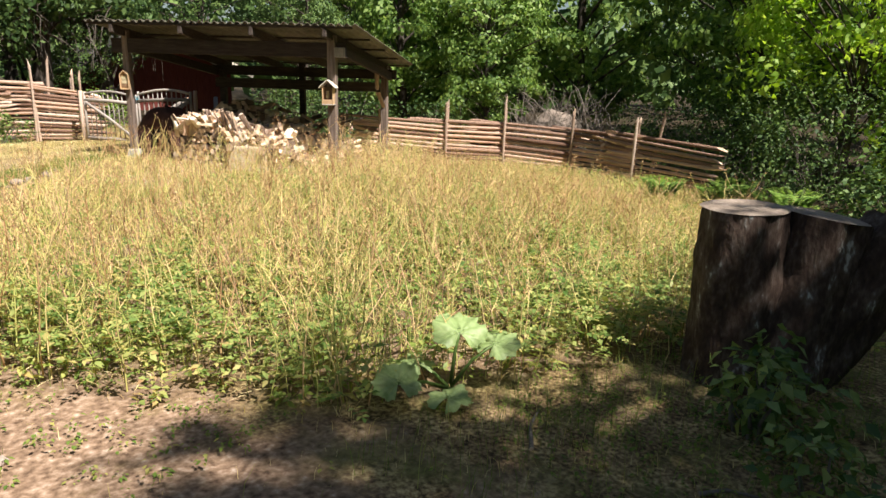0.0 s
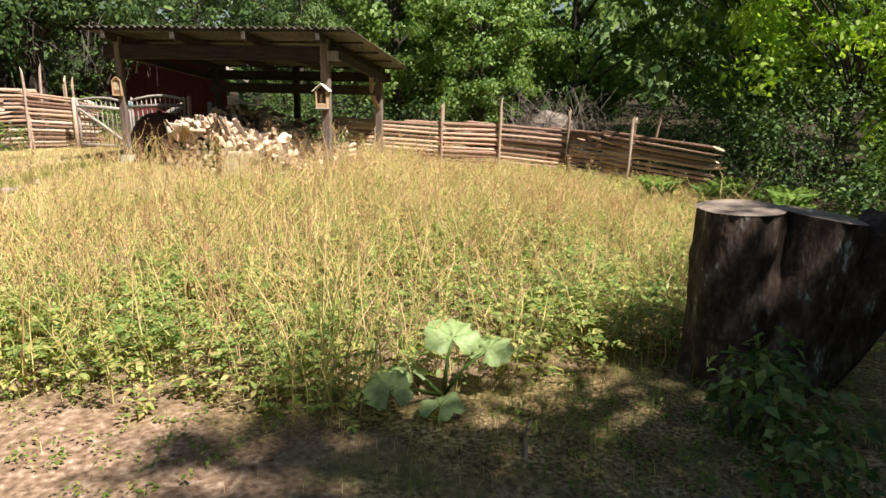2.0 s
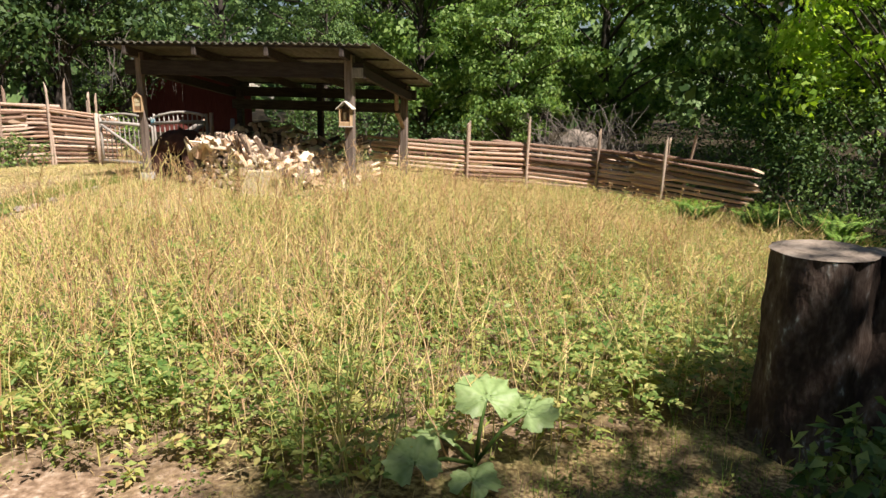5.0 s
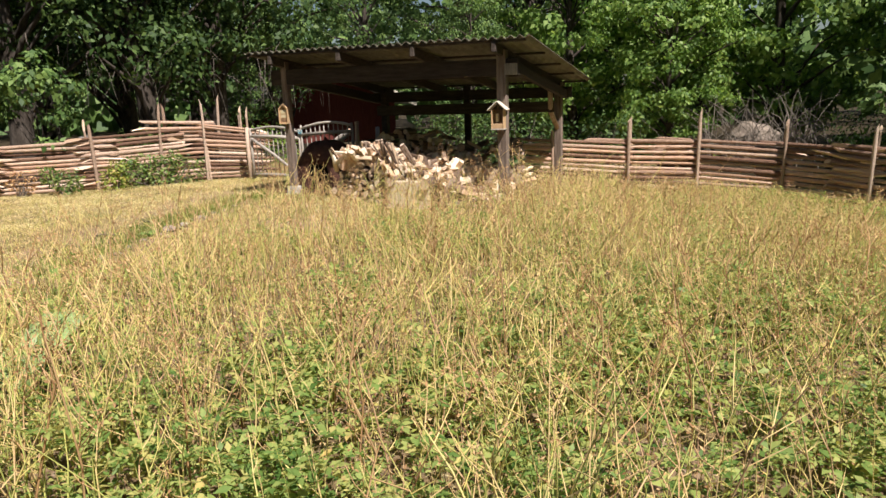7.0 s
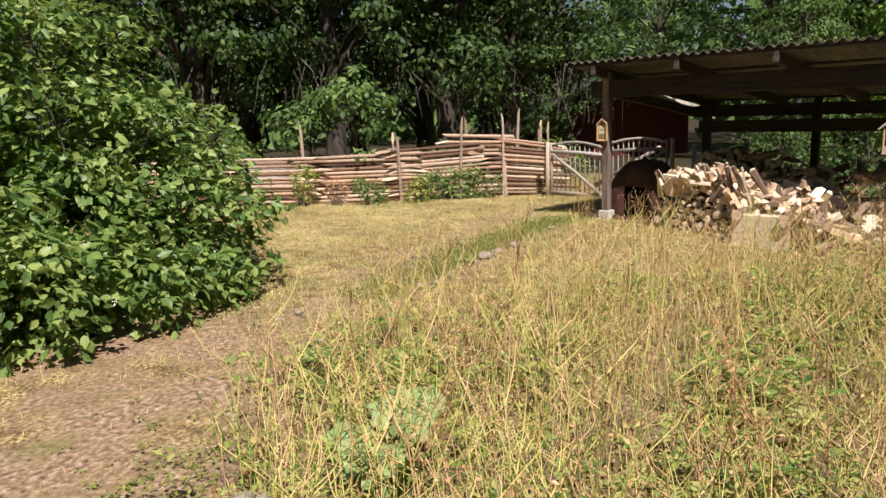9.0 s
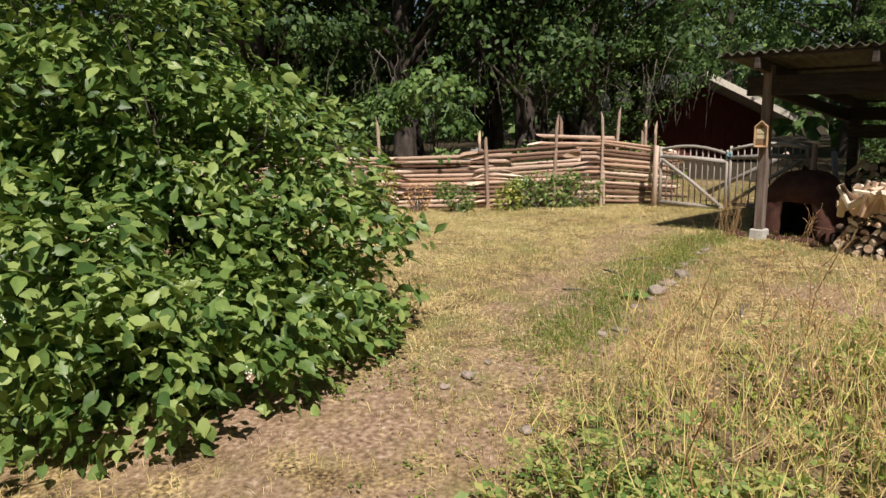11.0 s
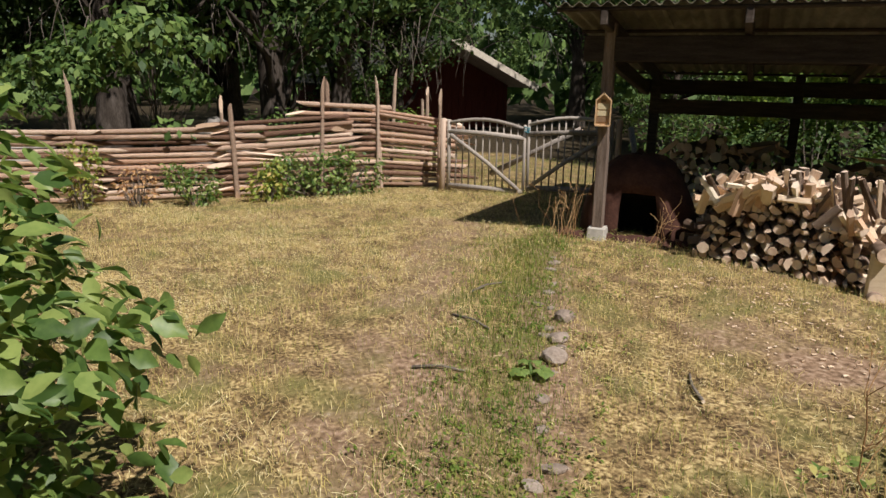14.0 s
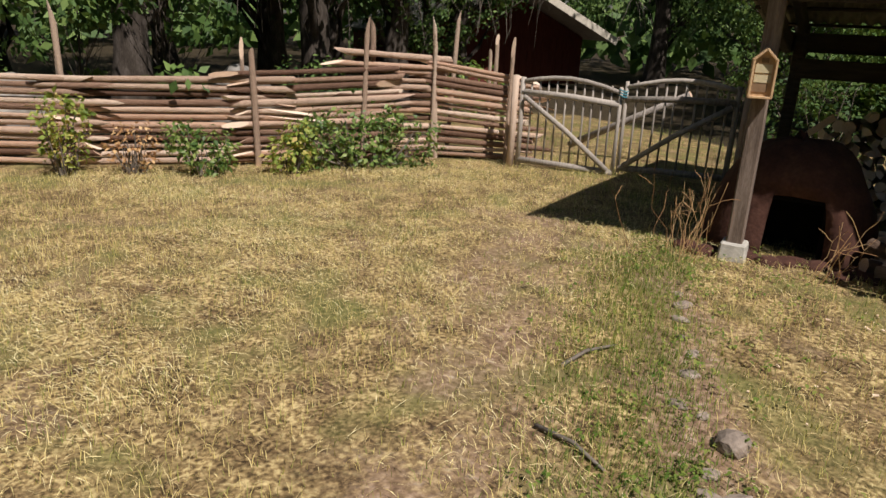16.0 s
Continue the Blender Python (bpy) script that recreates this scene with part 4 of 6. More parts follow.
def stem(pts, radii, seed, sides=44):
    bm = bmesh.new()
    n = 24
    P = [Vector(p) for p in pts]
    prof, rr = [], []
    for i in range(n):
        t = i / (n - 1) * (len(P) - 1)
        k = min(int(t), len(P) - 2)
        prof.append(P[k].lerp(P[k + 1], t - k))
        rr.append(radii[k] + (radii[k + 1] - radii[k]) * (t - k))
    rings = tube(bm, prof, rr, sides, 0.0, seed, caps=False)
    for j, ring in enumerate(rings):
        for i, v in enumerate(ring):
            a = 2 * math.pi * i / sides
            o = v.co - prof[j]
            ridge = 0.12 * noise.noise(Vector((math.cos(a) * 2.5, math.sin(a) * 2.5, j * 0.09 + seed))) + 0.05 * noise.noise(Vector((math.cos(a) * 8, math.sin(a) * 8, j * 0.22 + seed * 3.0))) + 0.02 * noise.noise(Vector((math.cos(a) * 20, math.sin(a) * 20, j * 0.8)))
            flare = 0.13 * max(0, 1 - j / 7.0) * (0.6 + 0.6 * math.sin(a * 3 + seed))
            v.co = prof[j] + o * (1 + ridge * 1.4 + flare)
    return bm, rings


for seed, pts, radii in ((1, [(-0.1, -0.06, -0.05), (-0.13, -0.08, 0.5), (-0.14, -0.09, 0.975)], [0.245, 0.232, 0.225]), (2, [(0.05, 0.1, -0.05), (0.1, 0.19, 0.5), (0.13, 0.25, 0.94)], [0.26, 0.25, 0.23]), (3, [(0.08, 0.16, 0.0), (0.27, 0.42, 0.5), (0.42, 0.62, 0.84)], [0.22, 0.24, 0.22])):
    bm, rings = stem(pts, radii, seed)
    part("trunk", bm, M["bark_stump"], stump)
    bm = bmesh.new()
    n = 26
    c = Vector(pts[-1])
    d = (Vector(pts[-1]) - Vector(pts[-2])).normalized()
    s = d.orthogonal().normalized()
    w = d.cross(s)
    loops = []
    for q, k in enumerate((1.02, 0.93, 0.8, 0.6, 0.4, 0.2)):
        loops.append([bm.verts.new(c + d * (0.0 if q == 0 else 0.012 - 0.006 * (q % 2)) + (s * math.cos(2 * math.pi * i / n) + w * math.sin(2 * math.pi * i / n)) * radii[-1] * k * (1 + 0.05 * noise.noise(Vector((math.cos(6.28 * i / n) * 2, math.sin(6.28 * i / n) * 2, seed))))) for i in range(n)])
    for a, b in zip(loops, loops[1:]):
        for i in range(n):
            bm.faces.new((a[i], a[(i + 1) % n], b[(i + 1) % n], b[i]))
    bm.faces.new(loops[-1])
    part("sawn_top", bm, M["cut_grey"], stump, "grey weathered sawn face")

# ---------------------------------------------------------------- rhubarb
def big_leaf(seed, size):
    """A broad crinkled leaf with ragged lobes, base at the origin, pointing along +y."""
    bm = bmesh.new()
    n, m = 40, 7
    rows = []
    for j in range(m + 1):
        k = j / m
        ring = []
        for i in range(n + 1):
            a = -2.75 + 5.5 * i / n
            R = size * (0.62 + 0.38 * math.cos(a * 0.5)) * (1 + (0.2 * abs(math.sin(a * 2.6 + seed)) ** 0.8 + 0.08 * math.sin(a * 17) + 0.12 * noise.noise(Vector((a * 4, seed, 0)))) * k) * k
            z = size * (0.12 * k * k * math.sin(a * 3.5 + seed) + 0.13 * k * abs(math.sin(a * 5.2 + seed)) - 0.22 * k ** 2.2 + 0.05 * noise.noise(Vector((a * 2, k * 3, seed))))
            ring.append(bm.verts.new((R * math.sin(a), R * math.cos(a), z)))
        rows.append(ring)
    for a, b in zip(rows[1:], rows[2:]):
        for i in range(n):
            f = bm.faces.new((a[i], a[i + 1], b[i + 1], b[i]))
            f.smooth = True
    c = bm.verts.new((0, 0, 0))
    for i in range(n):
        bm.faces.new((c, rows[1][i], rows[1][i + 1]))
    for v in rows[0]:
        bm.verts.remove(v)
    return bm


def rhubarb(x, y, leaves, label, leaf_mat="leaf_rhubarb"):
    t = thing("rhubarb_plant", x, y, g1(x, y), 0, label, "plant", "rhubarb")
    for k, (dx, dy, z, size, tilt, turn) in enumerate(leaves):
        bm = bmesh.new()
        tube(bm, [(0, 0, 0), (dx * 0.5, dy * 0.5, z * 0.65), (dx, dy, z)], [0.011, 0.009, 0.007], 7)
        part("stalk", bm, [M["leaf_shrub"], M["leaf_shrub"]], t)
        lf = part("leaf", big_leaf(k + x, size), M[leaf_mat], t)
        lf.matrix_basis = pose(dx, dy, z, tilt, 0, turn)
    return t


rhubarb(3.72, 11.95, ((0.02, 0.04, 0.32, 0.14, 26, 60), (0.12, 0.2, 0.25, 0.125, 20, 5), (0.06, -0.38, 0.16, 0.12, 30, 70), (-0.1, -0.14, 0.14, 0.1, 12, 90), (0.2, -0.18, 0.08, 0.11, 8, 20)), "broad-leaved rhubarb with crinkled grey-green leaves at the meadow edge")
rhubarb(0.52, 9.98, ((0.1, 0.1, 0.34, 0.11, 28, 30), (-0.12, 0.05, 0.32, 0.13, 25, 80), (0.0, -0.14, 0.22, 0.12, 30, 110), (0.14, -0.1, 0.18, 0.11, 30, 60), (-0.05, 0.16, 0.38, 0.1, 25, 70), (0.22, -0.02, 0.26, 0.1, 22, 40)), "young broad-leaved plant with pale green leaves beside the path")
rhubarb(-4.05, 10.85, ((0.06, 0.03, 0.06, 0.06, -10, -60), (-0.06, 0.02, 0.06, 0.065, -10, 70), (0.0, -0.07, 0.05, 0.055, -10, 180)), "small flat-leaved plant growing by the stones", "leaf_shrub")

# ---------------------------------------------------------------- trees
def np_quads(at, normal, along, length, width):
    along = along - normal * (along * normal).sum(1, keepdims=True)
    along = unit(along)
    across = np.cross(normal, along)
    L, W = length[:, None], width[:, None]
    v = np.stack([at, at + along * L * 0.45 + across * W * 0.5 + normal * W * 0.1, at + along * L - normal * L * 0.15, at + along * L * 0.45 - across * W * 0.5 + normal * W * 0.1], 1).reshape(-1, 3)
    return v, np.arange(len(at) * 4).reshape(-1, 4)


def limb_paths(rng, n, start, ends, sag):
    s = start[:, None]
    t = np.linspace(0, 1, 5)[None, :, None]
    p = s + (ends[:, None] - s) * t
    p[..., 2] += sag * np.sin(np.pi * t[..., 0]) * np.linalg.norm(ends - start, axis=1)[:, None]
    p[:, 1:-1] += rng.normal(0, 0.06, p[:, 1:-1].shape) * np.linalg.norm(ends - start, axis=1)[:, None, None] * 0.5
    return p


def tree(seed, height, radius, low, clumps, per, leaf, mat, trunk_r, label, category="tree", clump_r=(0.45, 0.9), squash=1.0, bare_twigs=0, name="tree"):
    """A tapered trunk with limbs and a crown of leaf clumps with gaps; built at the origin."""
    rng = np.random.default_rng(seed)
    t = thing(name, 0, 0, 0, 0, label, category)
    # clump centres fill the outer part of an uneven crown
    u = unit(rng.normal(size=(clumps * 3, 3)))
    rad = rng.uniform(0.45, 1.0, (clumps * 3, 1)) ** 0.6
    mid = (height + low) / 2
    lob = 1 + 0.28 * np.sin(u[:, :1] * 4 + seed) * np.cos(u[:, 1:2] * 5 - seed) + 0.15 * np.sin(u[:, 2:3] * 7)
    c = u * rad * lob * np.array([radius, radius, (height - low) / 2]) + [0, 0, mid]
    c = c[c[:, 2] > low * 0.7][:clumps]
    # trunk and limbs
    zs = np.linspace(-0.15, height * 0.82, 9)
    tp = np.stack([0.12 * np.sin(zs * 0.5 + seed), 0.12 * np.cos(zs * 0.4 + seed) - 0.12 * math.cos(seed), zs], -1)
    tr = trunk_r * (1 - 0.85 * np.linspace(0, 1, 9)) + trunk_r * 0.35 * np.exp(-zs.clip(0) * 3)
    tv, tf = np_tubes(tp[None], tr[None], 10)
    pick = c[rng.choice(len(c), min(len(c), 46), replace=False)]
    sz = np.clip(pick[:, 2] - rng.uniform(0.8, 2.4, len(pick)), 0.6, height * 0.75)
    st = np.stack([np.interp(sz, zs, tp[:, 0]), np.interp(sz, zs, tp[:, 1]), sz], -1)
    lp = limb_paths(rng, len(pick), st, pick, 0.08)
    lv, lf = np_tubes(lp, np.linspace(1, 0.25, 5)[None] * trunk_r * rng.uniform(0.14, 0.3, (len(pick), 1)), 5)
    link_mesh("trunk", np.concatenate([tv, lv]), np.concatenate([tf, lf + len(tv)]), M["bark"], smooth=True, parent=t)
    # leaves: over the upper and outer side of each clump
    k = np.repeat(np.arange(len(c)), per)
    d = unit(rng.normal(size=(len(k), 3)) + [0, 0, 0.35])
    cr = rng.uniform(*clump_r, len(c))[k][:, None]
    at = c[k] + d * cr * rng.uniform(0.35, 1.0, (len(k), 1)) * [1, 1, 0.62 * squash]
    out = unit(at - [0, 0, mid])
    nrm = unit(d * 0.5 + out * 0.75 * [1, 1, 0.4] + [0, 0, 0.22] + rng.normal(0, 0.4, d.shape))
    alg = unit(d * [1, 1, 0.2] + [0, 0, -0.45] + rng.normal(0, 0.4, d.shape))
    L = leaf * rng.uniform(0.6, 1.25, len(k))
    v, f = np_quads(at, nrm, alg, L, L * 0.6)
    link_mesh("crown", v, f, M[mat], parent=t)
    if bare_twigs:
        # thin grey twigs that hang below the crown
        a = rng.uniform(0, 2 * np.pi, bare_twigs)
        r = radius * rng.uniform(0.3, 0.95, bare_twigs)
        p0 = np.stack([r * np.cos(a), r * np.sin(a), low + rng.uniform(0.2, 1.2, bare_twigs)], -1)
        p1 = p0 + np.stack([rng.normal(0, 0.35, bare_twigs), rng.normal(0, 0.35, bare_twigs), -rng.uniform(0.5, 1.5, bare_twigs)], -1)
        v, f = np_tubes(limb_paths(rng, bare_twigs, p0, p1, 0.12), np.linspace(1, 0.35, 5)[None] * rng.uniform(0.006, 0.014, (bare_twigs, 1)), 4)
        tagged(link_mesh("twigwork", v, f, M["twig"], parent=t), "thin bare grey twigs", kind="stuff")
    return t


def plant_trees(proto, spots):
    first = True
    for x, y, s, r in spots:
        m = pose(x, y, g1(x, y) if abs(x) < 40 and abs(y) < 40 else -0.6, 0, 0, r) @ Matrix.Scale(s, 4)
        if first:
            proto.matrix_basis = m
            first = False
        else:
            keep = proto.matrix_basis.copy()
            proto.matrix_basis = Matrix()
            copy_thing(proto, m)
            proto.matrix_basis = keep


# tall shade trees behind the pole fence, with shade put into their leaf colour
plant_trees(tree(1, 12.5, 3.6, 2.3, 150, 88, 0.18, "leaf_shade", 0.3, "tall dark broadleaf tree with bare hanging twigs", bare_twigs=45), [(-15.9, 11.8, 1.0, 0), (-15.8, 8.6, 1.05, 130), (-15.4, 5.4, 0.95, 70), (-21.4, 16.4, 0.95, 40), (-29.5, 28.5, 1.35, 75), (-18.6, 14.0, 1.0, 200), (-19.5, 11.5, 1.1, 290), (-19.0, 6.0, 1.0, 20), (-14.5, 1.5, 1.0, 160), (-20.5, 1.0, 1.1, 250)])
# leafy trees round the back, green to the ground
plant_trees(tree(2, 11.0, 3.4, 0.3, 165, 95, 0.23, "leaf_tree", 0.24, "large-leaved green tree with foliage down to the ground", clump_r=(0.4, 0.85)), [(-10.5, 29.5, 1.0, 0), (-15.0, 27.5, 1.0, 150), (-5.2, 31.5, 1.05, 210), (3.2, 30.5, 0.9, 100), (-10.4, 25.0, 0.55, 30), (-14.2, 24.4, 0.8, 60)])
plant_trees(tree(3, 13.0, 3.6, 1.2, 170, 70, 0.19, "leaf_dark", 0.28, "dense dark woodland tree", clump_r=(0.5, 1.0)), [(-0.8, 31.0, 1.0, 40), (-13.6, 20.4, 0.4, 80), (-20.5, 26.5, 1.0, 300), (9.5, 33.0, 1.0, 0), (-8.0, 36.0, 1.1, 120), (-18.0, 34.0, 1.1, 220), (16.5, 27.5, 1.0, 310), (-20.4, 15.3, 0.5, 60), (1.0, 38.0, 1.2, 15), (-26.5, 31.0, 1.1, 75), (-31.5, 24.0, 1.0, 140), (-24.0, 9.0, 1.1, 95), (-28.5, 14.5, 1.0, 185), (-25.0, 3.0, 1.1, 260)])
# trees east of the yard that shade the stump and the start of the path
plant_trees(tree(4, 12.3, 3.0, 1.5, 240, 95, 0.26, "leaf_tree", 0.27, "tall leafy tree at the sunny side of the yard", clump_r=(0.55, 1.0)), [(12.65, 15.6, 1.0, 0), (13.0, 13.0, 0.94, 140), (13.5, 14.2, 0.92, 33), (13.3, 11.5, 0.92, 70), (12.6, 18.8, 1.0, 90), (15.0, 14.5, 1.1, 200), (14.0, 20.5, 1.0, 310), (15.5, 18.0, 1.0, 20), (22.0, 6.0, 0.9, 30), (10.0, -9.0, 1.0, 60), (1.0, -10.5, 1.05, 240), (-17.0, -6.5, 1.1, 45)])
# bright young maple past the meadow, and saplings
plant_trees(tree(5, 6.0, 2.2, 1.3, 110, 110, 0.125, "leaf_bright", 0.1, "young maple with bright yellow-green sunlit leaves", clump_r=(0.35, 0.7)), [(-0.3, 27.0, 1.45, 0), (3.4, 22.6, 0.95, 120)])
plant_trees(tree(6, 3.0, 0.95, 0.95, 24, 46, 0.16, "leaf_dark", 0.035, "slender sapling hanging over the pole fence", clump_r=(0.2, 0.4)), [(-12.1, 9.35, 0.98, 0), (-13.0, 8.3, 0.85, 140)])

# far woods that close the view
rngf = np.random.default_rng(9)
nF = 26000
ang = rngf.uniform(0, 2 * np.pi, nF)
rad = rngf.uniform(34, 50, nF)
fa = np.stack([-5 + rad * np.cos(ang), 12 + rad * np.sin(ang), rngf.uniform(-0.5, 1, nF) ** 1 * 13.0], -1)
fa[:, 2] = np.abs(fa[:, 2]) * (0.75 + 0.25 * np.sin(ang * 17))
fn = unit(np.stack([-np.cos(ang), -np.sin(ang), np.full(nF, 0.5)], -1) + rngf.normal(0, 0.5, (nF, 3)))
fv, ff = np_quads(fa, fn, unit(rngf.normal(size=(nF, 3)) + [0, 0, -0.6]), rngf.uniform(0.7, 1.3, nF), rngf.uniform(0.5, 0.9, nF))
tagged(link_mesh("far_woods", fv, ff, M["leaf_dark"]), "dense dark woodland foliage in the distance", "woods", kind="stuff")

# ---------------------------------------------------------------- shrubs
def np_leaf_shapes(at, normal, along, length, width):
    """Oval pointed leaves of eight triangles, creased along the midrib and curled at the tip."""
    along = unit(along - normal * (along * normal).sum(1, keepdims=True))
    across = np.cross(normal, along)
    L, W = length[:, None], width[:, None]

    def p(u, w, z):
        return at + along * L * u + across * W * w + normal * L * z

    v = np.stack([p(0, 0, 0), p(0.2, 0.36, 0.04), p(0.52, 0.5, 0.05), p(0.82, 0.24, -0.02), p(1.02, 0, -0.14), p(0.82, -0.24, -0.02), p(0.52, -0.5, 0.05), p(0.2, -0.36, 0.04), p(0.5, 0, -0.02)], 1).reshape(-1, 3)
    i = np.arange(len(at))[:, None] * 9
    return v, np.stack([i + [k, 8, (k + 1) % 8][::-1] for k in range(8)], 1).reshape(-1, 3)


def bush(name, balls, n, leaf, mat, seed, label, twigs=30, droop=0.35, base=None, depth=0.4, rough=0.16, near_leaf=True, blossoms=0, group="", holes=0.4):
    """A shrub as leaves over and within a lumpy hull of balls (x, y, z, r), with branches inside."""
    rng = np.random.default_rng(seed)
    bx, by = base if base else (balls[0][0], balls[0][1])
    bz = g1(bx, by)
    t = thing(name, bx, by, bz, 0, label, "bush", group)
    B = np.array(balls, float) - [bx, by, 0, 0]
    w = B[:, 3] ** 2
    k = rng.choice(len(B), n * 3, p=w / w.sum())
    d = unit(rng.normal(size=(len(k), 3)))
    lump = 1 + rough * (np.sin(d[:, 0] * 9 + k * 2.0) * np.sin(d[:, 1] * 8 + k) + np.sin(d[:, 2] * 11 + k))
    rr = B[k, 3] * lump * (1 - depth * rng.uniform(0, 1, len(k)) ** 2.2)
    at = B[k, :3] + d * rr[:, None]
    # leave out what lies deep inside another ball or under the ground
    keep = at[:, 2] > 0.03
    for q, b in enumerate(B):
        keep &= (k == q) | (np.linalg.norm(at - b[:3], axis=1) > b[3] * (1 - depth * 0.8))
    # gaps between the leafy sprays
    gap = np.sin(at[:, 0] * 9 + 2 * np.sin(at[:, 2] * 6)) + np.sin(at[:, 1] * 8.5 + 2 * np.sin(at[:, 0] * 5)) + np.sin(at[:, 2] * 10 + at[:, 1] * 3)
    keep &= ~((gap < -0.4) & (rng.uniform(0, 1, len(k)) < holes))
    at, d = at[keep][:n], d[keep][:n]
    nrm = unit(d * 0.45 + [0, 0, 0.8] + rng.normal(0, 0.62, d.shape))
    alg = unit(d * [1, 1, 0.2] + [0, 0, -droop] + rng.normal(0, 0.7, d.shape))
    L = leaf * rng.uniform(0.55, 1.3, len(at))
    v, f = (np_leaf_shapes if n > 20000 else np_leaves if near_leaf else np_quads)(at, nrm, alg, L, L * rng.uniform(0.5, 0.68, len(at)))
    tagged(link_mesh("foliage", v, f, M[mat], parent=t), kind="stuff")
    ends = at[rng.choice(len(at), min(twigs, len(at)), replace=False)]
    st = np.stack([ends[:, 0] * 0.3, ends[:, 1] * 0.3, np.full(len(ends), -0.05)], -1)
    tv, tf = np_tubes(limb_paths(rng, len(ends), st, ends, 0.1), np.linspace(1, 0.25, 5)[None] * rng.uniform(0.006, 0.016, (len(ends), 1)), 5)
    tagged(link_mesh("branchwork", tv, tf, M["twig"], parent=t), kind="stuff")
    if blossoms:
        s = rng.choice(len(at), blossoms, replace=False)
        q = np.repeat(s, 9)
        pa = at[q] + d[q] * 0.03 + rng.normal(0, 0.014, (len(q), 3))
        fl = np.full(len(q), 0.013)
        v, f = np_quads(pa, unit(d[q] + [0, 0, 1.0] + rng.normal(0, 0.5, (len(q), 3))), unit(rng.normal(size=(len(q), 3))), fl, fl)
        tagged(link_mesh("blossom", v, f, M["blossom"], parent=t), "small cream flower clusters", kind="stuff")
    return t


bush("large_shrub", [(-3.5, 8.1, 0.65, 0.8), (-3.6, 7.5, 1.25, 0.9), (-3.7, 6.7, 1.9, 1.2), (-3.7, 5.6, 2.2, 1.5), (-3.2, 7.1, 0.7, 1.0), (-3.1, 6.0, 0.9, 1.2), (-3.4, 4.7, 1.5, 1.6), (-4.3, 7.5, 0.9, 1.05), (-2.95, 8.4, 0.22, 0.42), (-2.65, 7.7, 0.3, 0.72), (-2.6, 6.8, 0.35, 0.8), (-2.7, 5.8, 0.4, 0.9), (-4.0, 3.6, 2.3, 1.7), (-2.3, 8.0, 0.3, 0.5), (-1.85, 7.5, 0.4, 0.55), (-1.8, 6.9, 0.7, 0.7)], 46000, 0.103, "leaf_shrub", 31,
     "large dense green shrub with small cream flower clusters", 160, base=(-3.5, 6.8), depth=0.6, rough=0.14, blossoms=420, holes=0.93)
bush("currant_bush", [(-10.95, 11.55, 0.3, 0.36), (-10.95, 11.0, 0.3, 0.34), (-10.9, 12.05, 0.26, 0.3), (-10.9, 11.3, 0.5, 0.24), (-10.95, 11.85, 0.46, 0.2), (-10.9, 10.95, 0.52, 0.16)], 1700, 0.075, "leaf_shrub", 32, "low dark green currant bush growing against the fence", 60, rough=0.3, holes=0.8)
bush("currant_bush", [(-10.75, 10.62, 0.2, 0.24), (-10.7, 10.7, 0.45, 0.16)], 420, 0.075, "leaf_weed", 33, "yellowing leafy sucker in front of the fence", 14)
bush("currant_bush", [(-10.85, 9.75, 0.25, 0.28), (-10.9, 9.5, 0.4, 0.2)], 520, 0.075, "leaf_shrub", 34, "small leafy bush in front of the fence", 14)
bush("yellow_bush", [(-11.0, 8.35, 0.6, 0.26), (-11.05, 8.35, 0.3, 0.22)], 420, 0.075, "leaf_weed", 35, "thin yellow-green sapling before the fence", 16)
bush("leafy_weed", [(4.95, 12.8, 0.26, 0.2), (5.1, 12.95, 0.14, 0.22), (4.9, 12.95, 0.4, 0.12)], 330, 0.08, "leaf_shrub", 37, "leafy green weed growing in the shade of the stump", 14)
bush("leafy_weed", [(5.35, 12.5, 0.12, 0.2)], 160, 0.07, "leaf_shrub", 38, "low leafy green weed beside the stump", 8)
bush("dry_bush", [(-11.0, 9.0, 0.3, 0.25)], 260, 0.06, "seed_dry", 36, "small withered brown bush before the fence", 22)
# leaf_shade bushes are added to fill dark gaps and block light behind the shed
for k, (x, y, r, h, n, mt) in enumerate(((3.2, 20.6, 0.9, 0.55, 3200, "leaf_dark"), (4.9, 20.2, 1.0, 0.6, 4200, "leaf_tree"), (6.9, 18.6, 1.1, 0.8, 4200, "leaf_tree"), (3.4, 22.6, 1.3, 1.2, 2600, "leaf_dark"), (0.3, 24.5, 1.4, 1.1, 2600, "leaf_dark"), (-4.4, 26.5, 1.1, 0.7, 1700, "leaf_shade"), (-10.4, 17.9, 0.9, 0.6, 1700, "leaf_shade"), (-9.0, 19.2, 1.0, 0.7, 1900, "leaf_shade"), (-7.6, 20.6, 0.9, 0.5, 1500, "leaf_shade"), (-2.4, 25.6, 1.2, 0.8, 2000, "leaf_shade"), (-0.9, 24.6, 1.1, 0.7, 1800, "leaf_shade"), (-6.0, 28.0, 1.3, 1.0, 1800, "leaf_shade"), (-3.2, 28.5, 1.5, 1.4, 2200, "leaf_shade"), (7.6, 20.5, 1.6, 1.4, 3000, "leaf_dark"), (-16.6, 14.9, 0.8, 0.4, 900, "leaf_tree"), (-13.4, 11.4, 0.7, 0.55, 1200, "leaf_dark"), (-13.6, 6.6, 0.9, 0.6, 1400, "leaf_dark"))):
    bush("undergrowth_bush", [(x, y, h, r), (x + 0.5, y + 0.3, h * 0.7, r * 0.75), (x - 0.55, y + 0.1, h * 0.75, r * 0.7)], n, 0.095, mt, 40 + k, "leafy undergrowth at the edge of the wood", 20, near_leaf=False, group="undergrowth")

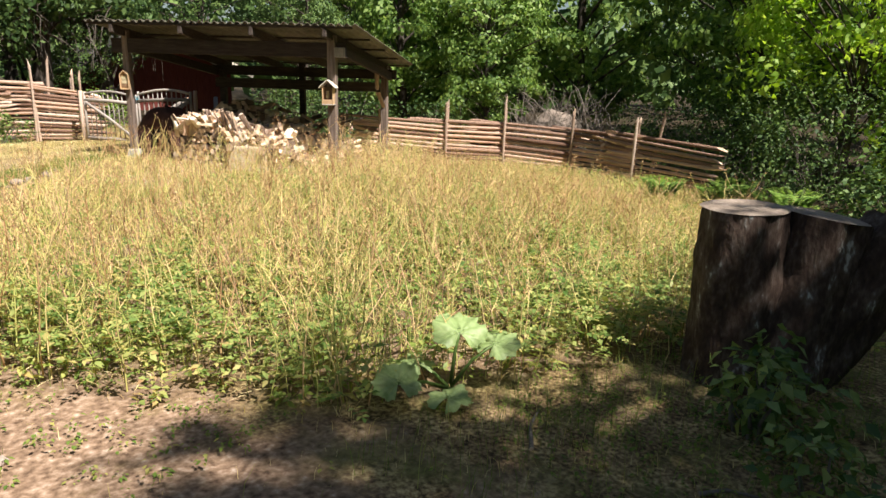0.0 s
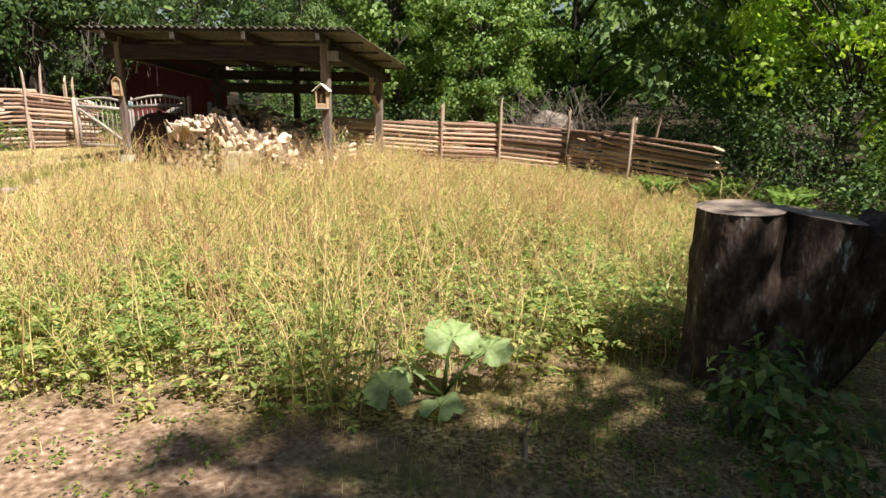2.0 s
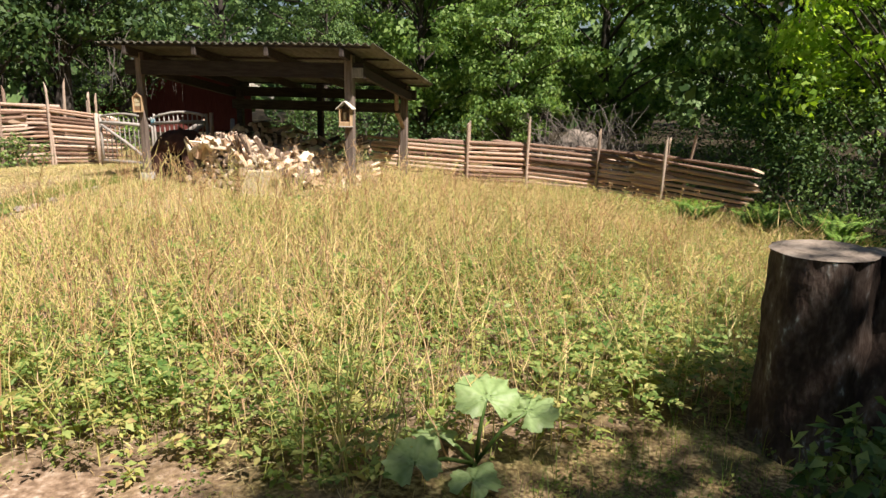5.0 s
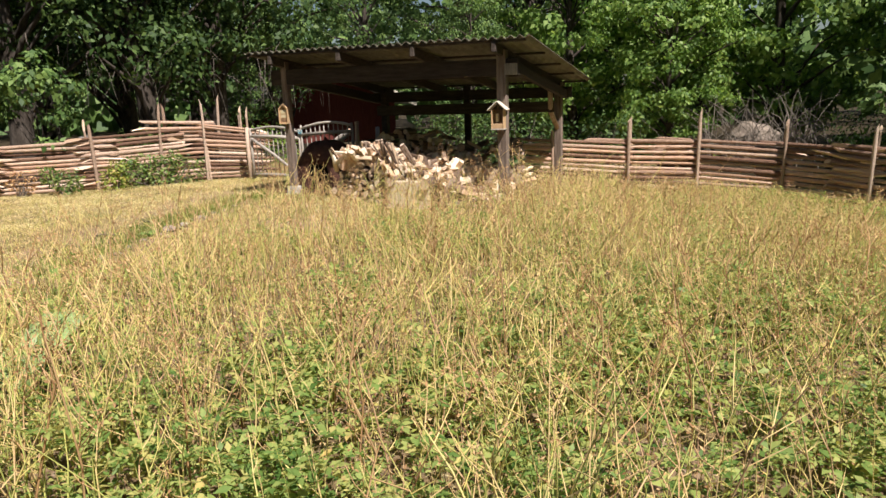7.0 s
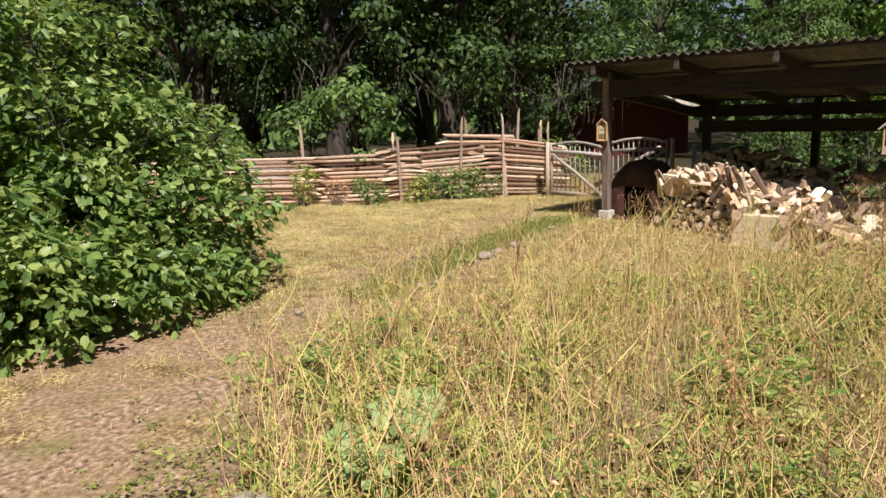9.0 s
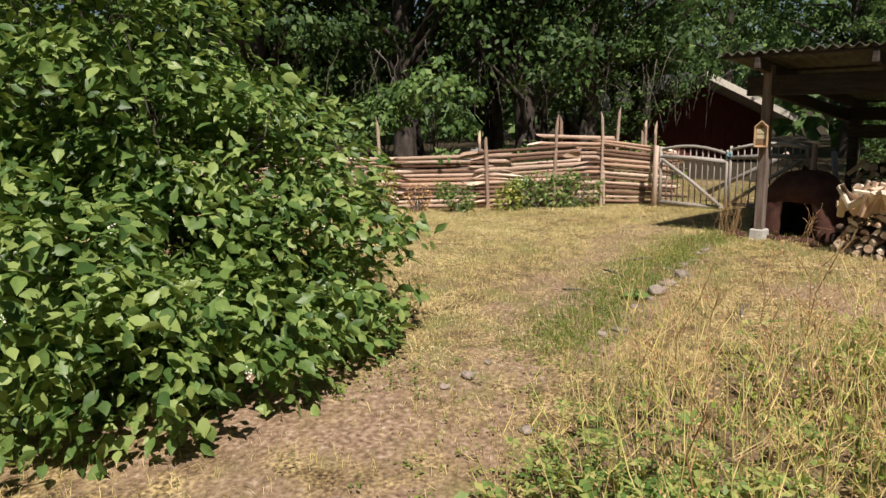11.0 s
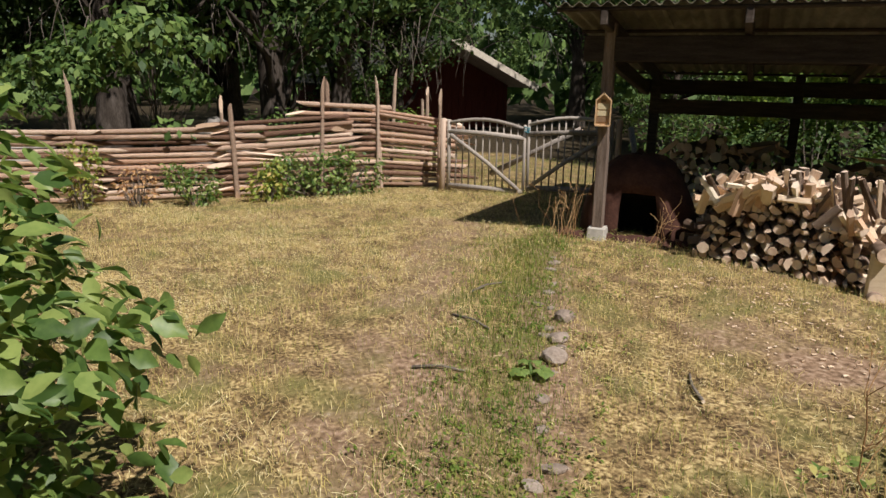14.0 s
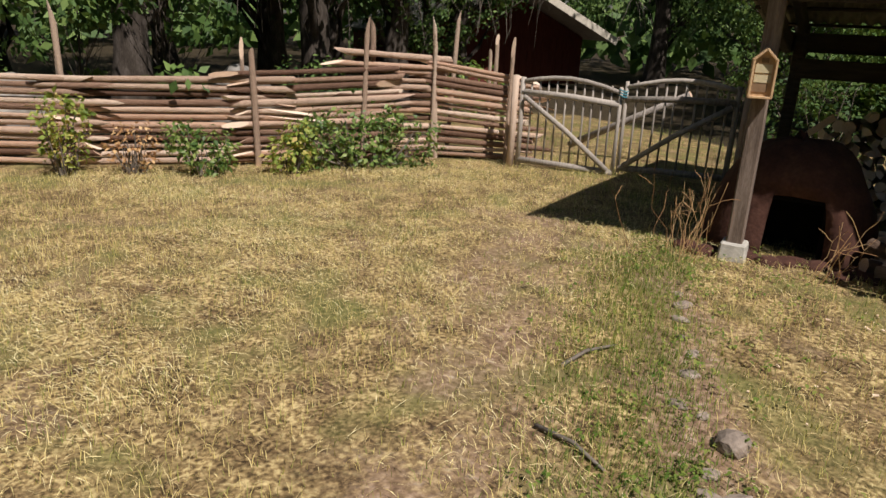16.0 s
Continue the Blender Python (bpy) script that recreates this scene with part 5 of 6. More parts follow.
# ferns by the end of the rail fence
def fern(x, y, seed, s):
    rng = np.random.default_rng(seed)
    t = thing("fern", x, y, g1(x, y), 0, "upright green fern in the meadow margin", "fern", "ferns")
    A, N, D, L = [], [], [], []
    for k in range(11):
        a = 2 * np.pi * k / 11 + rng.uniform(-0.2, 0.2)
        u = np.linspace(0.12, 1, 22)
        r, z = s * 0.5 * u ** 1.4, s * (1.05 * u - 0.35 * u ** 3)
        c = np.stack([r * np.cos(a), r * np.sin(a), z], -1)
        side = np.array([-np.sin(a), np.cos(a), 0])
        for sg in (-1, 1):
            A.append(c)
            D.append(np.tile(side * sg + np.array([np.cos(a), np.sin(a), 0.3]) * 0.35, (22, 1)))
            N.append(np.tile([0.2 * np.cos(a), 0.2 * np.sin(a), 1.0], (22, 1)))
            L.append(s * 0.2 * np.sin(np.pi * np.clip(u, 0.1, 0.97)) ** 0.7)
    A, N, D, L = (np.concatenate(q) for q in (A, N, D, L))
    v, f = np_quads(A, unit(N), unit(D), L, L * 0.35)
    tagged(link_mesh("foliage", v, f, M["leaf_tree"], parent=t), kind="stuff")


random.seed(77)
for k in range(7):
    fern(-0.9 + k * 0.5 + random.uniform(-0.2, 0.2), 20.6 + random.uniform(-0.8, 0.8) - k * 0.1, 60 + k, random.uniform(0.55, 0.85))

# heap of cut branches behind the rail fence
rngb = np.random.default_rng(4)
nb = 150
p0 = np.stack([rngb.normal(-7.6, 1.0, nb), rngb.normal(25.2, 0.6, nb), np.full(nb, -0.45)], -1)
p1 = p0 + np.stack([rngb.normal(0, 0.9, nb), rngb.normal(0, 0.6, nb), rngb.uniform(0.3, 1.75, nb)], -1)
bv, bf = np_tubes(limb_paths(rngb, nb, p0, p1, 0.12), np.linspace(1, 0.25, 5)[None] * rngb.uniform(0.008, 0.022, (nb, 1)), 4)
tagged(link_mesh("brush_pile", bv, bf, M["twig"]), "tangled grey heap of cut bare branches", "brush pile", kind="stuff")

# ---------------------------------------------------------------- meadow
rngm = np.random.default_rng(12)


def scatter(poly, density, rng, warp=None):
    xs, ys = [p[0] for p in poly], [p[1] for p in poly]
    x0, x1, y0, y1 = min(xs), max(xs), min(ys), max(ys)
    n = int((x1 - x0) * (y1 - y0) * density)
    x, y = rng.uniform(x0, x1, n), rng.uniform(y0, y1, n)
    k = inside(poly, x + 0.12 * np.sin(y * 7), y + 0.12 * np.sin(x * 6))
    return x[k], y[k]


def fall_off(y):
    """The meadow thins and shortens down the slope to the rail fence."""
    return 1 - 0.62 * np.clip((y - 14.8) / 4.5, 0, 1)


sx, sy = scatter(FIELD, 100, rngm)
tuft = 0.5 + 0.5 * np.sin(sx * 2.1 + 1.3 * np.sin(sy * 1.7)) * np.cos(sy * 1.9 - sx * 0.7)
keep = rngm.uniform(0, 1, len(sx)) < 0.12 + 0.95 * tuft
sx, sy, tuft = sx[keep], sy[keep], tuft[keep]
n = len(sx)
hgt = (0.3 + 0.66 * rngm.beta(1.8, 2.2, n)) * (0.75 + 0.4 * tuft) * fall_off(sy)
lean = rngm.normal(0, 0.2, (n, 2)) * hgt[:, None]
base = np.stack([sx, sy, gz(sx, sy) - 0.02], -1)
tt = np.linspace(0, 1, 5)
P = base[:, None] + np.concatenate([lean[:, None] * (tt ** 1.6)[None, :, None] + rngm.normal(0, 0.009, (n, 5, 2)), (hgt[:, None] * tt[None])[..., None]], -1)
R = rngm.uniform(0.0026, 0.006, (n, 1)) * np.linspace(1, 0.45, 5)[None]
v1, f1 = np_tubes(P, R, 3)
tagged(link_mesh("meadow_stems", v1, f1, M["stem_green"]), "tall yellow-green stems of a withering meadow", "meadow", kind="stuff")
# side branches in the upper half
nb = 4
bi = np.repeat(np.arange(n), nb)
u = rngm.uniform(0.42, 0.98, len(bi))
seg = np.minimum((u * 4).astype(int), 3)
st = P[bi, seg] + (P[bi, seg + 1] - P[bi, seg]) * (u * 4 - seg)[:, None]
a = rngm.uniform(0, 2 * np.pi, len(bi))
bl = rngm.uniform(0.06, 0.24, len(bi)) * hgt[bi] / 0.7
en = st + np.stack([np.cos(a) * bl * 0.66, np.sin(a) * bl * 0.66, bl * 0.76], -1)
md = (st + en) / 2 + np.stack([np.cos(a), np.sin(a), np.full(len(a), -0.3)], -1) * (bl * 0.12)[:, None]
v2, f2 = np_tubes(np.stack([st, md, en], 1), np.tile([0.0024, 0.0018, 0.0012], (len(bi), 1)), 3)
tagged(link_mesh("meadow_twigs", v2, f2, M["stem_dry"]), "thin dry side branches of withered meadow plants", "meadow", kind="stuff")
# seed heads at the branch ends and tops
he = np.concatenate([en, P[:, -1]])
q = np.repeat(np.arange(len(he)), 3)
pa = he[q] + rngm.normal(0, 0.014, (len(q), 3))
sl = rngm.uniform(0.008, 0.022, len(q))
v, f = np_quads(pa, unit(rngm.normal(size=(len(q), 3)) + [0, 0, 0.6]), unit(rngm.normal(size=(len(q), 3)) + [0, 0, 0.8]), sl, sl * 0.38)
tagged(link_mesh("meadow_seed_heads", v, f, M["seed_dry"]), "brown seed heads of a withered meadow", "meadow", kind="stuff")
# scattered tall brown umbel plants standing over the rest
tw = 160
tx, ty = rngm.uniform(-2.6, 3.0, tw), rngm.uniform(9.5, 15.5, tw)
k_ = inside(FIELD, tx, ty)
tx, ty = tx[k_], ty[k_]
tw = len(tx)
th = rngm.uniform(0.6, 1.0, tw) * fall_off(ty)
foot = np.stack([tx, ty, gz(tx, ty) - 0.02], -1)
tip = foot + np.concatenate([rngm.normal(0, 0.13, (tw, 2)), th[:, None]], -1)
TP = limb_paths(rngm, tw, foot, tip, 0.02)
v1, f1 = np_tubes(TP, np.linspace(1, 0.45, 5)[None] * rngm.uniform(0.0035, 0.006, (tw, 1)), 4)
bi = np.repeat(np.arange(tw), 8)
u = rngm.uniform(1.8, 3.98, len(bi))
seg = u.astype(int)
st = TP[bi, seg] + (TP[bi, seg + 1] - TP[bi, seg]) * (u - seg)[:, None]
a = rngm.uniform(0, 2 * np.pi, len(bi))
bl = rngm.uniform(0.08, 0.24, len(bi))
en2 = st + np.stack([np.cos(a) * bl * 0.6, np.sin(a) * bl * 0.6, bl * 0.8], -1)
v2, f2 = np_tubes(limb_paths(rngm, len(bi), st, en2, -0.05), np.tile([0.0024, 0.0022, 0.002, 0.0016, 0.0012], (len(bi), 1)), 3)
q = np.repeat(np.arange(len(bi)), 10)
pa = en2[q] + rngm.normal(0, 0.02, (len(q), 3)) * [1, 1, 0.5]
sl = rngm.uniform(0.008, 0.02, len(q))
v3, f3 = np_quads(pa, unit(rngm.normal(size=(len(q), 3)) + [0, 0, 0.6]), unit(rngm.normal(size=(len(q), 3)) + [0, 0, 0.6]), sl, sl * 0.5)
tagged(link_mesh("tall_weeds", np.concatenate([v1, v2, v3]), np.concatenate([f1, f2 + len(v1), f3 + len(v1) + len(v2)]), M["seed_dry"]), "tall brown withered umbel plants standing over the meadow", "weeds", kind="stuff")
# airy grass panicles on hair-thin culms
cx_, cy_ = scatter(FIELD, 65, rngm)
k_ = rngm.uniform(0, 1, len(cx_)) < np.clip(0.15 + 0.22 * (3.0 - cx_) * 0.5 + 0.12 * (cy_ - 11.5), 0.12, 0.85)
cx_, cy_ = cx_[k_], cy_[k_]
nc = len(cx_)
ch = rngm.uniform(0.32, 0.78, nc) * fall_off(cy_)
ca = rngm.uniform(0, 2 * np.pi, nc)
cl = rngm.uniform(0.03, 0.3, nc) * ch
foot = np.stack([cx_, cy_, gz(cx_, cy_) - 0.01], -1)
cu = np.linspace(0, 1, 4)
CP = foot[:, None] + np.stack([np.cos(ca)[:, None] * cl[:, None] * cu ** 2, np.sin(ca)[:, None] * cl[:, None] * cu ** 2, ch[:, None] * cu], -1)
v1, f1 = np_tubes(CP, np.full((nc, 4), 0.0011), 3)
q = np.repeat(np.arange(nc), 9)
w = rngm.uniform(0.7, 1.03, len(q))
ax = CP[q, 2] + (CP[q, 3] - CP[q, 2]) * ((w - 0.667) * 3)[:, None]
sp_ = (1.06 - w)[:, None] * 0.16
pa = ax + np.concatenate([rngm.normal(0, 1, (len(q), 2)), rngm.uniform(-0.2, 0.6, (len(q), 1))], -1) * sp_
sl = rngm.uniform(0.008, 0.02, len(q))
v2, f2 = np_quads(pa, unit(rngm.normal(size=(len(q), 3))), unit(pa - ax + [0, 0, 0.05]), sl, sl * 0.28)
tagged(link_mesh("grass_culms", v1, f1, M["stem_dry"]), "hair-thin dry grass culms in the meadow", "meadow", kind="stuff")
tagged(link_mesh("grass_panicles", v2, f2, M["panicle"]), "airy reddish-tan grass panicles over the meadow", "meadow", kind="stuff")
# low green and yellowing foliage among the stems: plants with pinnate leaves
def pinnate(px, py, ht, per, size, rng):
    q = np.repeat(np.arange(len(px)), per)
    a = rng.uniform(0, 2 * np.pi, len(q))
    d = unit(np.stack([np.cos(a), np.sin(a), rng.uniform(-0.15, 0.55, len(q))], -1))
    side = np.stack([-np.sin(a), np.cos(a), np.zeros(len(q))], -1)
    z = ht[q] * rng.uniform(0.35, 1.0, len(q))
    sz = size * rng.uniform(0.6, 1.35, len(q)) * rng.uniform(0.75, 1.25, len(px))[q]
    root = np.stack([px[q], py[q], gz(px[q], py[q]) + z], -1) + d * (sz * rng.uniform(0.2, 0.9, len(q)))[:, None]
    at, nm, al, ln = [], [], [], []
    for along, turn, k in ((0.3, 1, 0.42), (0.3, -1, 0.42), (0.62, 1, 0.46), (0.62, -1, 0.46), (0.9, 1, 0.4), (0.9, -1, 0.4), (1.0, 0, 0.52)):
        at.append(root + d * (sz * along)[:, None] - [0, 0, 0.12] * (sz * along ** 2)[:, None])
        al.append(d * (0.55 if turn else 1.0) + side * turn * 0.8 + rng.normal(0, 0.12, d.shape))
        nm.append(unit(np.array([0, 0, 1.0]) - d * 0.25 + side * turn * -0.2 + rng.normal(0, 0.28, d.shape)))
        ln.append(sz * k * rng.uniform(0.8, 1.2, len(q)))
    at, nm, al, ln = (np.concatenate(k) for k in (at, nm, al, ln))
    return np_quads(at, nm, unit(al), ln, ln * rng.uniform(0.42, 0.62, len(ln)))


px, py = scatter(FIELD, 88, rngm)
lush = np.sin(px * 1.9 + 1.9 * np.sin(py * 1.6)) * np.sin(py * 1.8 + px * 0.7)
lush += 0.35 * np.clip((px - 0.5) / 3, -1, 1)
k_ = rngm.uniform(-1, 1, len(px)) < -0.12 + 1.15 * lush
px, py = px[k_], py[k_]
v, f = pinnate(px, py, rngm.uniform(0.06, 0.42, len(px)) * fall_off(py), 5, 0.095, rngm)
tagged(link_mesh("meadow_foliage", v, f, M["leaf_elder"]), "pinnate green and yellowing leaves under the dry meadow", "meadow", kind="stuff")
# broader single leaves low down
px, py = scatter(FIELD, 14, rngm)
q = np.repeat(np.arange(len(px)), 12)
a = rngm.uniform(0, 2 * np.pi, len(q))
hz2 = rngm.uniform(0.05, 0.3, len(px))[q] * rngm.uniform(0.25, 1.0, len(q))
rr = rngm.uniform(0.0, 0.13, len(q))
la = np.stack([px[q] + rr * np.cos(a), py[q] + rr * np.sin(a), gz(px[q], py[q]) + hz2], -1)
ll = rngm.uniform(0.035, 0.09, len(q)) * rngm.uniform(0.6, 1.3, len(px))[q]
ln = unit(np.stack([0.35 * np.cos(a), 0.35 * np.sin(a), np.ones(len(q))], -1) + rngm.normal(0, 0.3, (len(q), 3)))
v, f = np_leaves(la, ln, unit(np.stack([np.cos(a), np.sin(a), rngm.uniform(-0.4, 0.5, len(q))], -1)), ll, ll * rngm.uniform(0.3, 0.6, len(q)))
tagged(link_mesh("meadow_leaves", v, f, M["leaf_weed"]), "broad yellowing leaves low in the meadow", "meadow", kind="stuff")
# fallen straw between the plants
px, py = scatter(FIELD, 260, rngm)
a = rngm.uniform(0, 2 * np.pi, len(px))
ll = rngm.uniform(0.05, 0.22, len(px))
at = np.stack([px, py, gz(px, py) + rngm.uniform(0.01, 0.09, len(px))], -1)
v, f = np_quads(at, unit(rngm.normal(0, 0.25, (len(px), 3)) + [0, 0, 1]), np.stack([np.cos(a), np.sin(a), rngm.normal(0, 0.2, len(px))], -1), ll, rngm.uniform(0.002, 0.005, len(px)))
tagged(link_mesh("fallen_straw", v, f, M["straw"]), "bleached straw lying under the meadow plants", "straw", kind="stuff")
# grass blades between
gx_, gy_ = scatter(FIELD, 120, rngm)


def blades(x, y, length, width, rng, lean=0.5):
    n = len(x)
    a = rng.uniform(0, 2 * np.pi, n)
    d = np.stack([np.cos(a), np.sin(a), np.zeros(n)], -1)
    s = np.stack([-np.sin(a), np.cos(a), np.zeros(n)], -1) * (width / 2)[:, None]
    b = np.stack([x, y, gz(x, y) - 0.004], -1)
    k = rng.uniform(0.15, 1.0, n)[:, None] * lean
    L = length[:, None]
    m = b + d * L * 0.3 * k + [0, 0, 1] * L * 0.55
    t = b + d * L * 1.0 * k + [0, 0, 1] * L * (1 - 0.35 * k)
    v = np.stack([b - s, b + s, m + s * 0.8, m - s * 0.8, t + s * 0.12, t - s * 0.12], 1).reshape(-1, 3)
    i = np.arange(n)[:, None] * 6
    return v, np.concatenate([i + [0, 1, 2, 3], i + [3, 2, 4, 5]], 1).reshape(-1, 4)


v, f = blades(gx_, gy_, rngm.uniform(0.08, 0.42, len(gx_)), rngm.uniform(0.0025, 0.006, len(gx_)), rngm, 0.7)
tagged(link_mesh("meadow_grass", v, f, M["grass_green"]), "thin green and yellow grass in the meadow", "grass", kind="stuff")

# ---------------------------------------------------------------- yard turf
SHRUB = [(-1.6, 3.0), (-1.5, 7.7), (-2.0, 8.2), (-2.8, 8.75), (-4.2, 8.8), (-6, 8.0), (-6, 3.0)]


def yard(x0, x1, y0, y1, density, rng):
    n = int((x1 - x0) * (y1 - y0) * density)
    x, y = rng.uniform(x0, x1, n), rng.uniform(y0, y1, n)
    k = ~inside(FIELD, x, y) & ~inside(SHRUB, x, y)
    bx = np.clip(np.searchsorted(gxs, x), 0, len(gxs) - 1)
    by = np.clip(np.searchsorted(gys, y), 0, len(gys) - 1)
    k &= rng.uniform(0, 1, n) > np.clip(bare[bx, by] + 0.1, 0.0, 0.88)
    patch = 0.5 + 0.5 * np.sin(x * 3.1 + 2 * np.sin(y * 2.3)) * np.sin(y * 2.9 - 1.5 * np.sin(x * 1.7))
    k &= rng.uniform(0, 1, n) < 0.35 + 0.65 * patch
    return x[k], y[k]


rngy = np.random.default_rng(3)
for nm, (x0, x1, y0, y1), den, ln_, mt, lab in (("turf", (-11.3, -1.0, 6.2, 14.6), 1700, (0.02, 0.08), "grass_dry", "short dry mown turf, straw coloured with green patches"), ("turf", (-1.0, 6.6, 7.6, 13.2), 380, (0.02, 0.08), "grass_dry", "sparse dry grass on the trodden path"), ("rough_grass", (-16.0, -5.0, 13.6, 19.0), 260, (0.04, 0.12), "grass_green", "green grass beyond the gate"), ("rough_grass", (4.0, 7.4, 10.6, 15.5), 420, (0.05, 0.25), "grass_green", "shaded green grass round the stump")):
    x, y = yard(x0, x1, y0, y1, den, rngy)
    v, f = blades(x, y, rngy.uniform(*ln_, len(x)), rngy.uniform(0.0018, 0.0038, len(x)), rngy, 0.85)
    tagged(link_mesh(nm, v, f, M[mt]), lab, "grass", kind="stuff")
x, y = rngy.uniform(-0.6, 3.4, 2600), rngy.uniform(8.75, 10.0, 2600)
k = (rngy.uniform(0, 1, 2600) < 0.2 + 0.8 * np.sin(x * 2.3 + y * 3) ** 2) & ~inside(FIELD, x, y) & (y > 9.0 + 0.28 * np.clip(x - 1.0, 0, 3))
x, y = x[k], y[k]
v, f = blades(x, y, rngy.uniform(0.04, 0.2, len(x)), rngy.uniform(0.002, 0.005, len(x)), rngy, 0.7)
tagged(link_mesh("rough_grass", v, f, M["grass_green"]), "ragged green grass along the meadow verge", "grass", kind="stuff")
# greener strip of grass along the row of stones and round the corner post
gs = rngy.uniform(0, 1, 13500)
go = rngy.uniform(-0.05, 0.85, 13500) * rngy.uniform(0.4, 1, 13500)
gxx = -2.6 - 4.2 * gs - 0.564 * go + rngy.normal(0, 0.07, 13500)
gyy = 9.95 + 2.85 * gs - 0.826 * go + rngy.normal(0, 0.07, 13500)
v, f = blades(gxx, gyy, rngy.uniform(0.02, 0.075, 13500), rngy.uniform(0.002, 0.0045, 13500), rngy, 0.8)
tagged(link_mesh("rough_grass", v, f, M["grass_green"]), "greener strip of grass along a row of stones", "grass", kind="stuff")
# dry clippings lying flat
x, y = yard(-11.2, 2.0, 8.0, 14.4, 620, rngy)
a = rngy.uniform(0, 2 * np.pi, len(x))
ll = rngy.uniform(0.02, 0.11, len(x))
at = np.stack([x, y, gz(x, y) + rngy.uniform(0.006, 0.03, len(x))], -1)
v, f = np_quads(at, unit(np.stack([np.zeros(len(x)), np.zeros(len(x)), np.ones(len(x))], -1) + rngy.normal(0, 0.15, (len(x), 3))), np.stack([np.cos(a), np.sin(a), rngy.normal(0, 0.1, len(x))], -1), ll, rngy.uniform(0.0015, 0.004, len(x)))
tagged(link_mesh("straw_clippings", v, f, M["straw"]), "pale dry grass clippings lying on the ground", "straw", kind="stuff")
# raked swaths of yellow hay
x, y = yard(-11.2, -2.5, 8.4, 13.6, 3000, rngy)
sw = np.sin(x * 1.5 + 1.2 * np.sin(y * 1.9)) + np.sin(y * 2.6 - x * 0.8 + 0.9 * np.sin(x * 2.2)) - 0.8 * np.clip((x + 5.6 + (y - 10.6) * 1.1) / 1.5, -1, 1.6)
k = rngy.uniform(-0.9, 2.2, len(x)) < sw
x, y = x[k], y[k]
a = rngy.normal(0.6, 0.8, len(x)) + 0.8 * np.sin(x * 1.1 + y)
ll = rngy.uniform(0.025, 0.11, len(x))
at = np.stack([x, y, gz(x, y) + rngy.uniform(0.012, 0.045, len(x))], -1)
v, f = np_quads(at, unit(rngy.normal(0, 0.22, (len(x), 3)) + [0, 0, 1]), np.stack([np.cos(a), np.sin(a), rngy.normal(0, 0.15, len(x))], -1), ll, rngy.uniform(0.0015, 0.0034, len(x)))
tagged(link_mesh("hay", v, f, M["hay"]), "yellow mown hay lying in loose swaths on the turf", "hay", kind="stuff")
# wood chips and splinters before the firewood
nch = 300
x = np.concatenate([rngy.normal(-3.7, 0.7, nch // 2), rngy.uniform(-5.7, -3.6, nch - nch // 2)])
y = np.concatenate([rngy.normal(12.5, 0.4, nch // 2), rngy.normal(13.25, 0.2, nch - nch // 2)])
a = rngy.uniform(0, 2 * np.pi, nch)
half = np.stack([np.cos(a), np.sin(a), rngy.normal(0, 0.15, nch)], -1) * (rngy.uniform(0.006, 0.024, nch) * rngy.uniform(0.4, 1, nch))[:, None]
mid = np.stack([x, y, gz(x, y) + 0.008], -1)
v, f = np_tubes(np.stack([mid - half, mid + half], 1), np.tile(rngy.uniform(0.003, 0.011, (nch, 1)), (1, 2)) * [1, 0.6], 3)
tagged(link_mesh("wood_chips", v, f, M["log_split"]), "pale wood chips and splinters trodden into the ground", "wood chips", kind="stuff")
# broad low weeds: along the stones, by the corner post, at the path's edge and round the stump
wx, wy = [], []
for cx, cy, sp, k in ((-3.5, 10.4, 0.28, 70), (-3.0, 10.0, 0.26, 80), (-4.2, 10.9, 0.3, 55), (-4.8, 11.3, 0.32, 55), (-5.6, 11.8, 0.35, 70), (-6.9, 12.9, 0.35, 130), (-6.2, 12.6, 0.4, 90), (-2.2, 9.9, 0.4, 90), (2.6, 10.0, 0.5, 50), (3.3, 10.7, 0.3, 70), (4.3, 12.3, 0.35, 110), (5.1, 13.1, 0.4, 160), (5.0, 12.5, 0.4, 120), (-2.5, 8.6, 0.3, 60), (-0.8, 9.3, 0.4, 80), (0.3, 9.05, 0.25, 90), (1.2, 9.3, 0.3, 110), (1.9, 9.5, 0.25, 80), (3.0, 9.9, 0.3, 40)):
    wx.append(rngy.normal(cx, sp, k))
    wy.append(rngy.normal(cy, sp, k))
wx, wy = np.concatenate(wx), np.concatenate(wy)
q = np.repeat(np.arange(len(wx)), 9)
a = rngy.uniform(0, 2 * np.pi, len(q))
hh = rngy.uniform(0.01, 0.12, len(wx))[q] * rngy.uniform(0.3, 1, len(q))
at = np.stack([wx[q] + 0.02 * np.cos(a), wy[q] + 0.02 * np.sin(a), gz(wx[q], wy[q]) + hh], -1)
ll = rngy.uniform(0.01, 0.032, len(q))
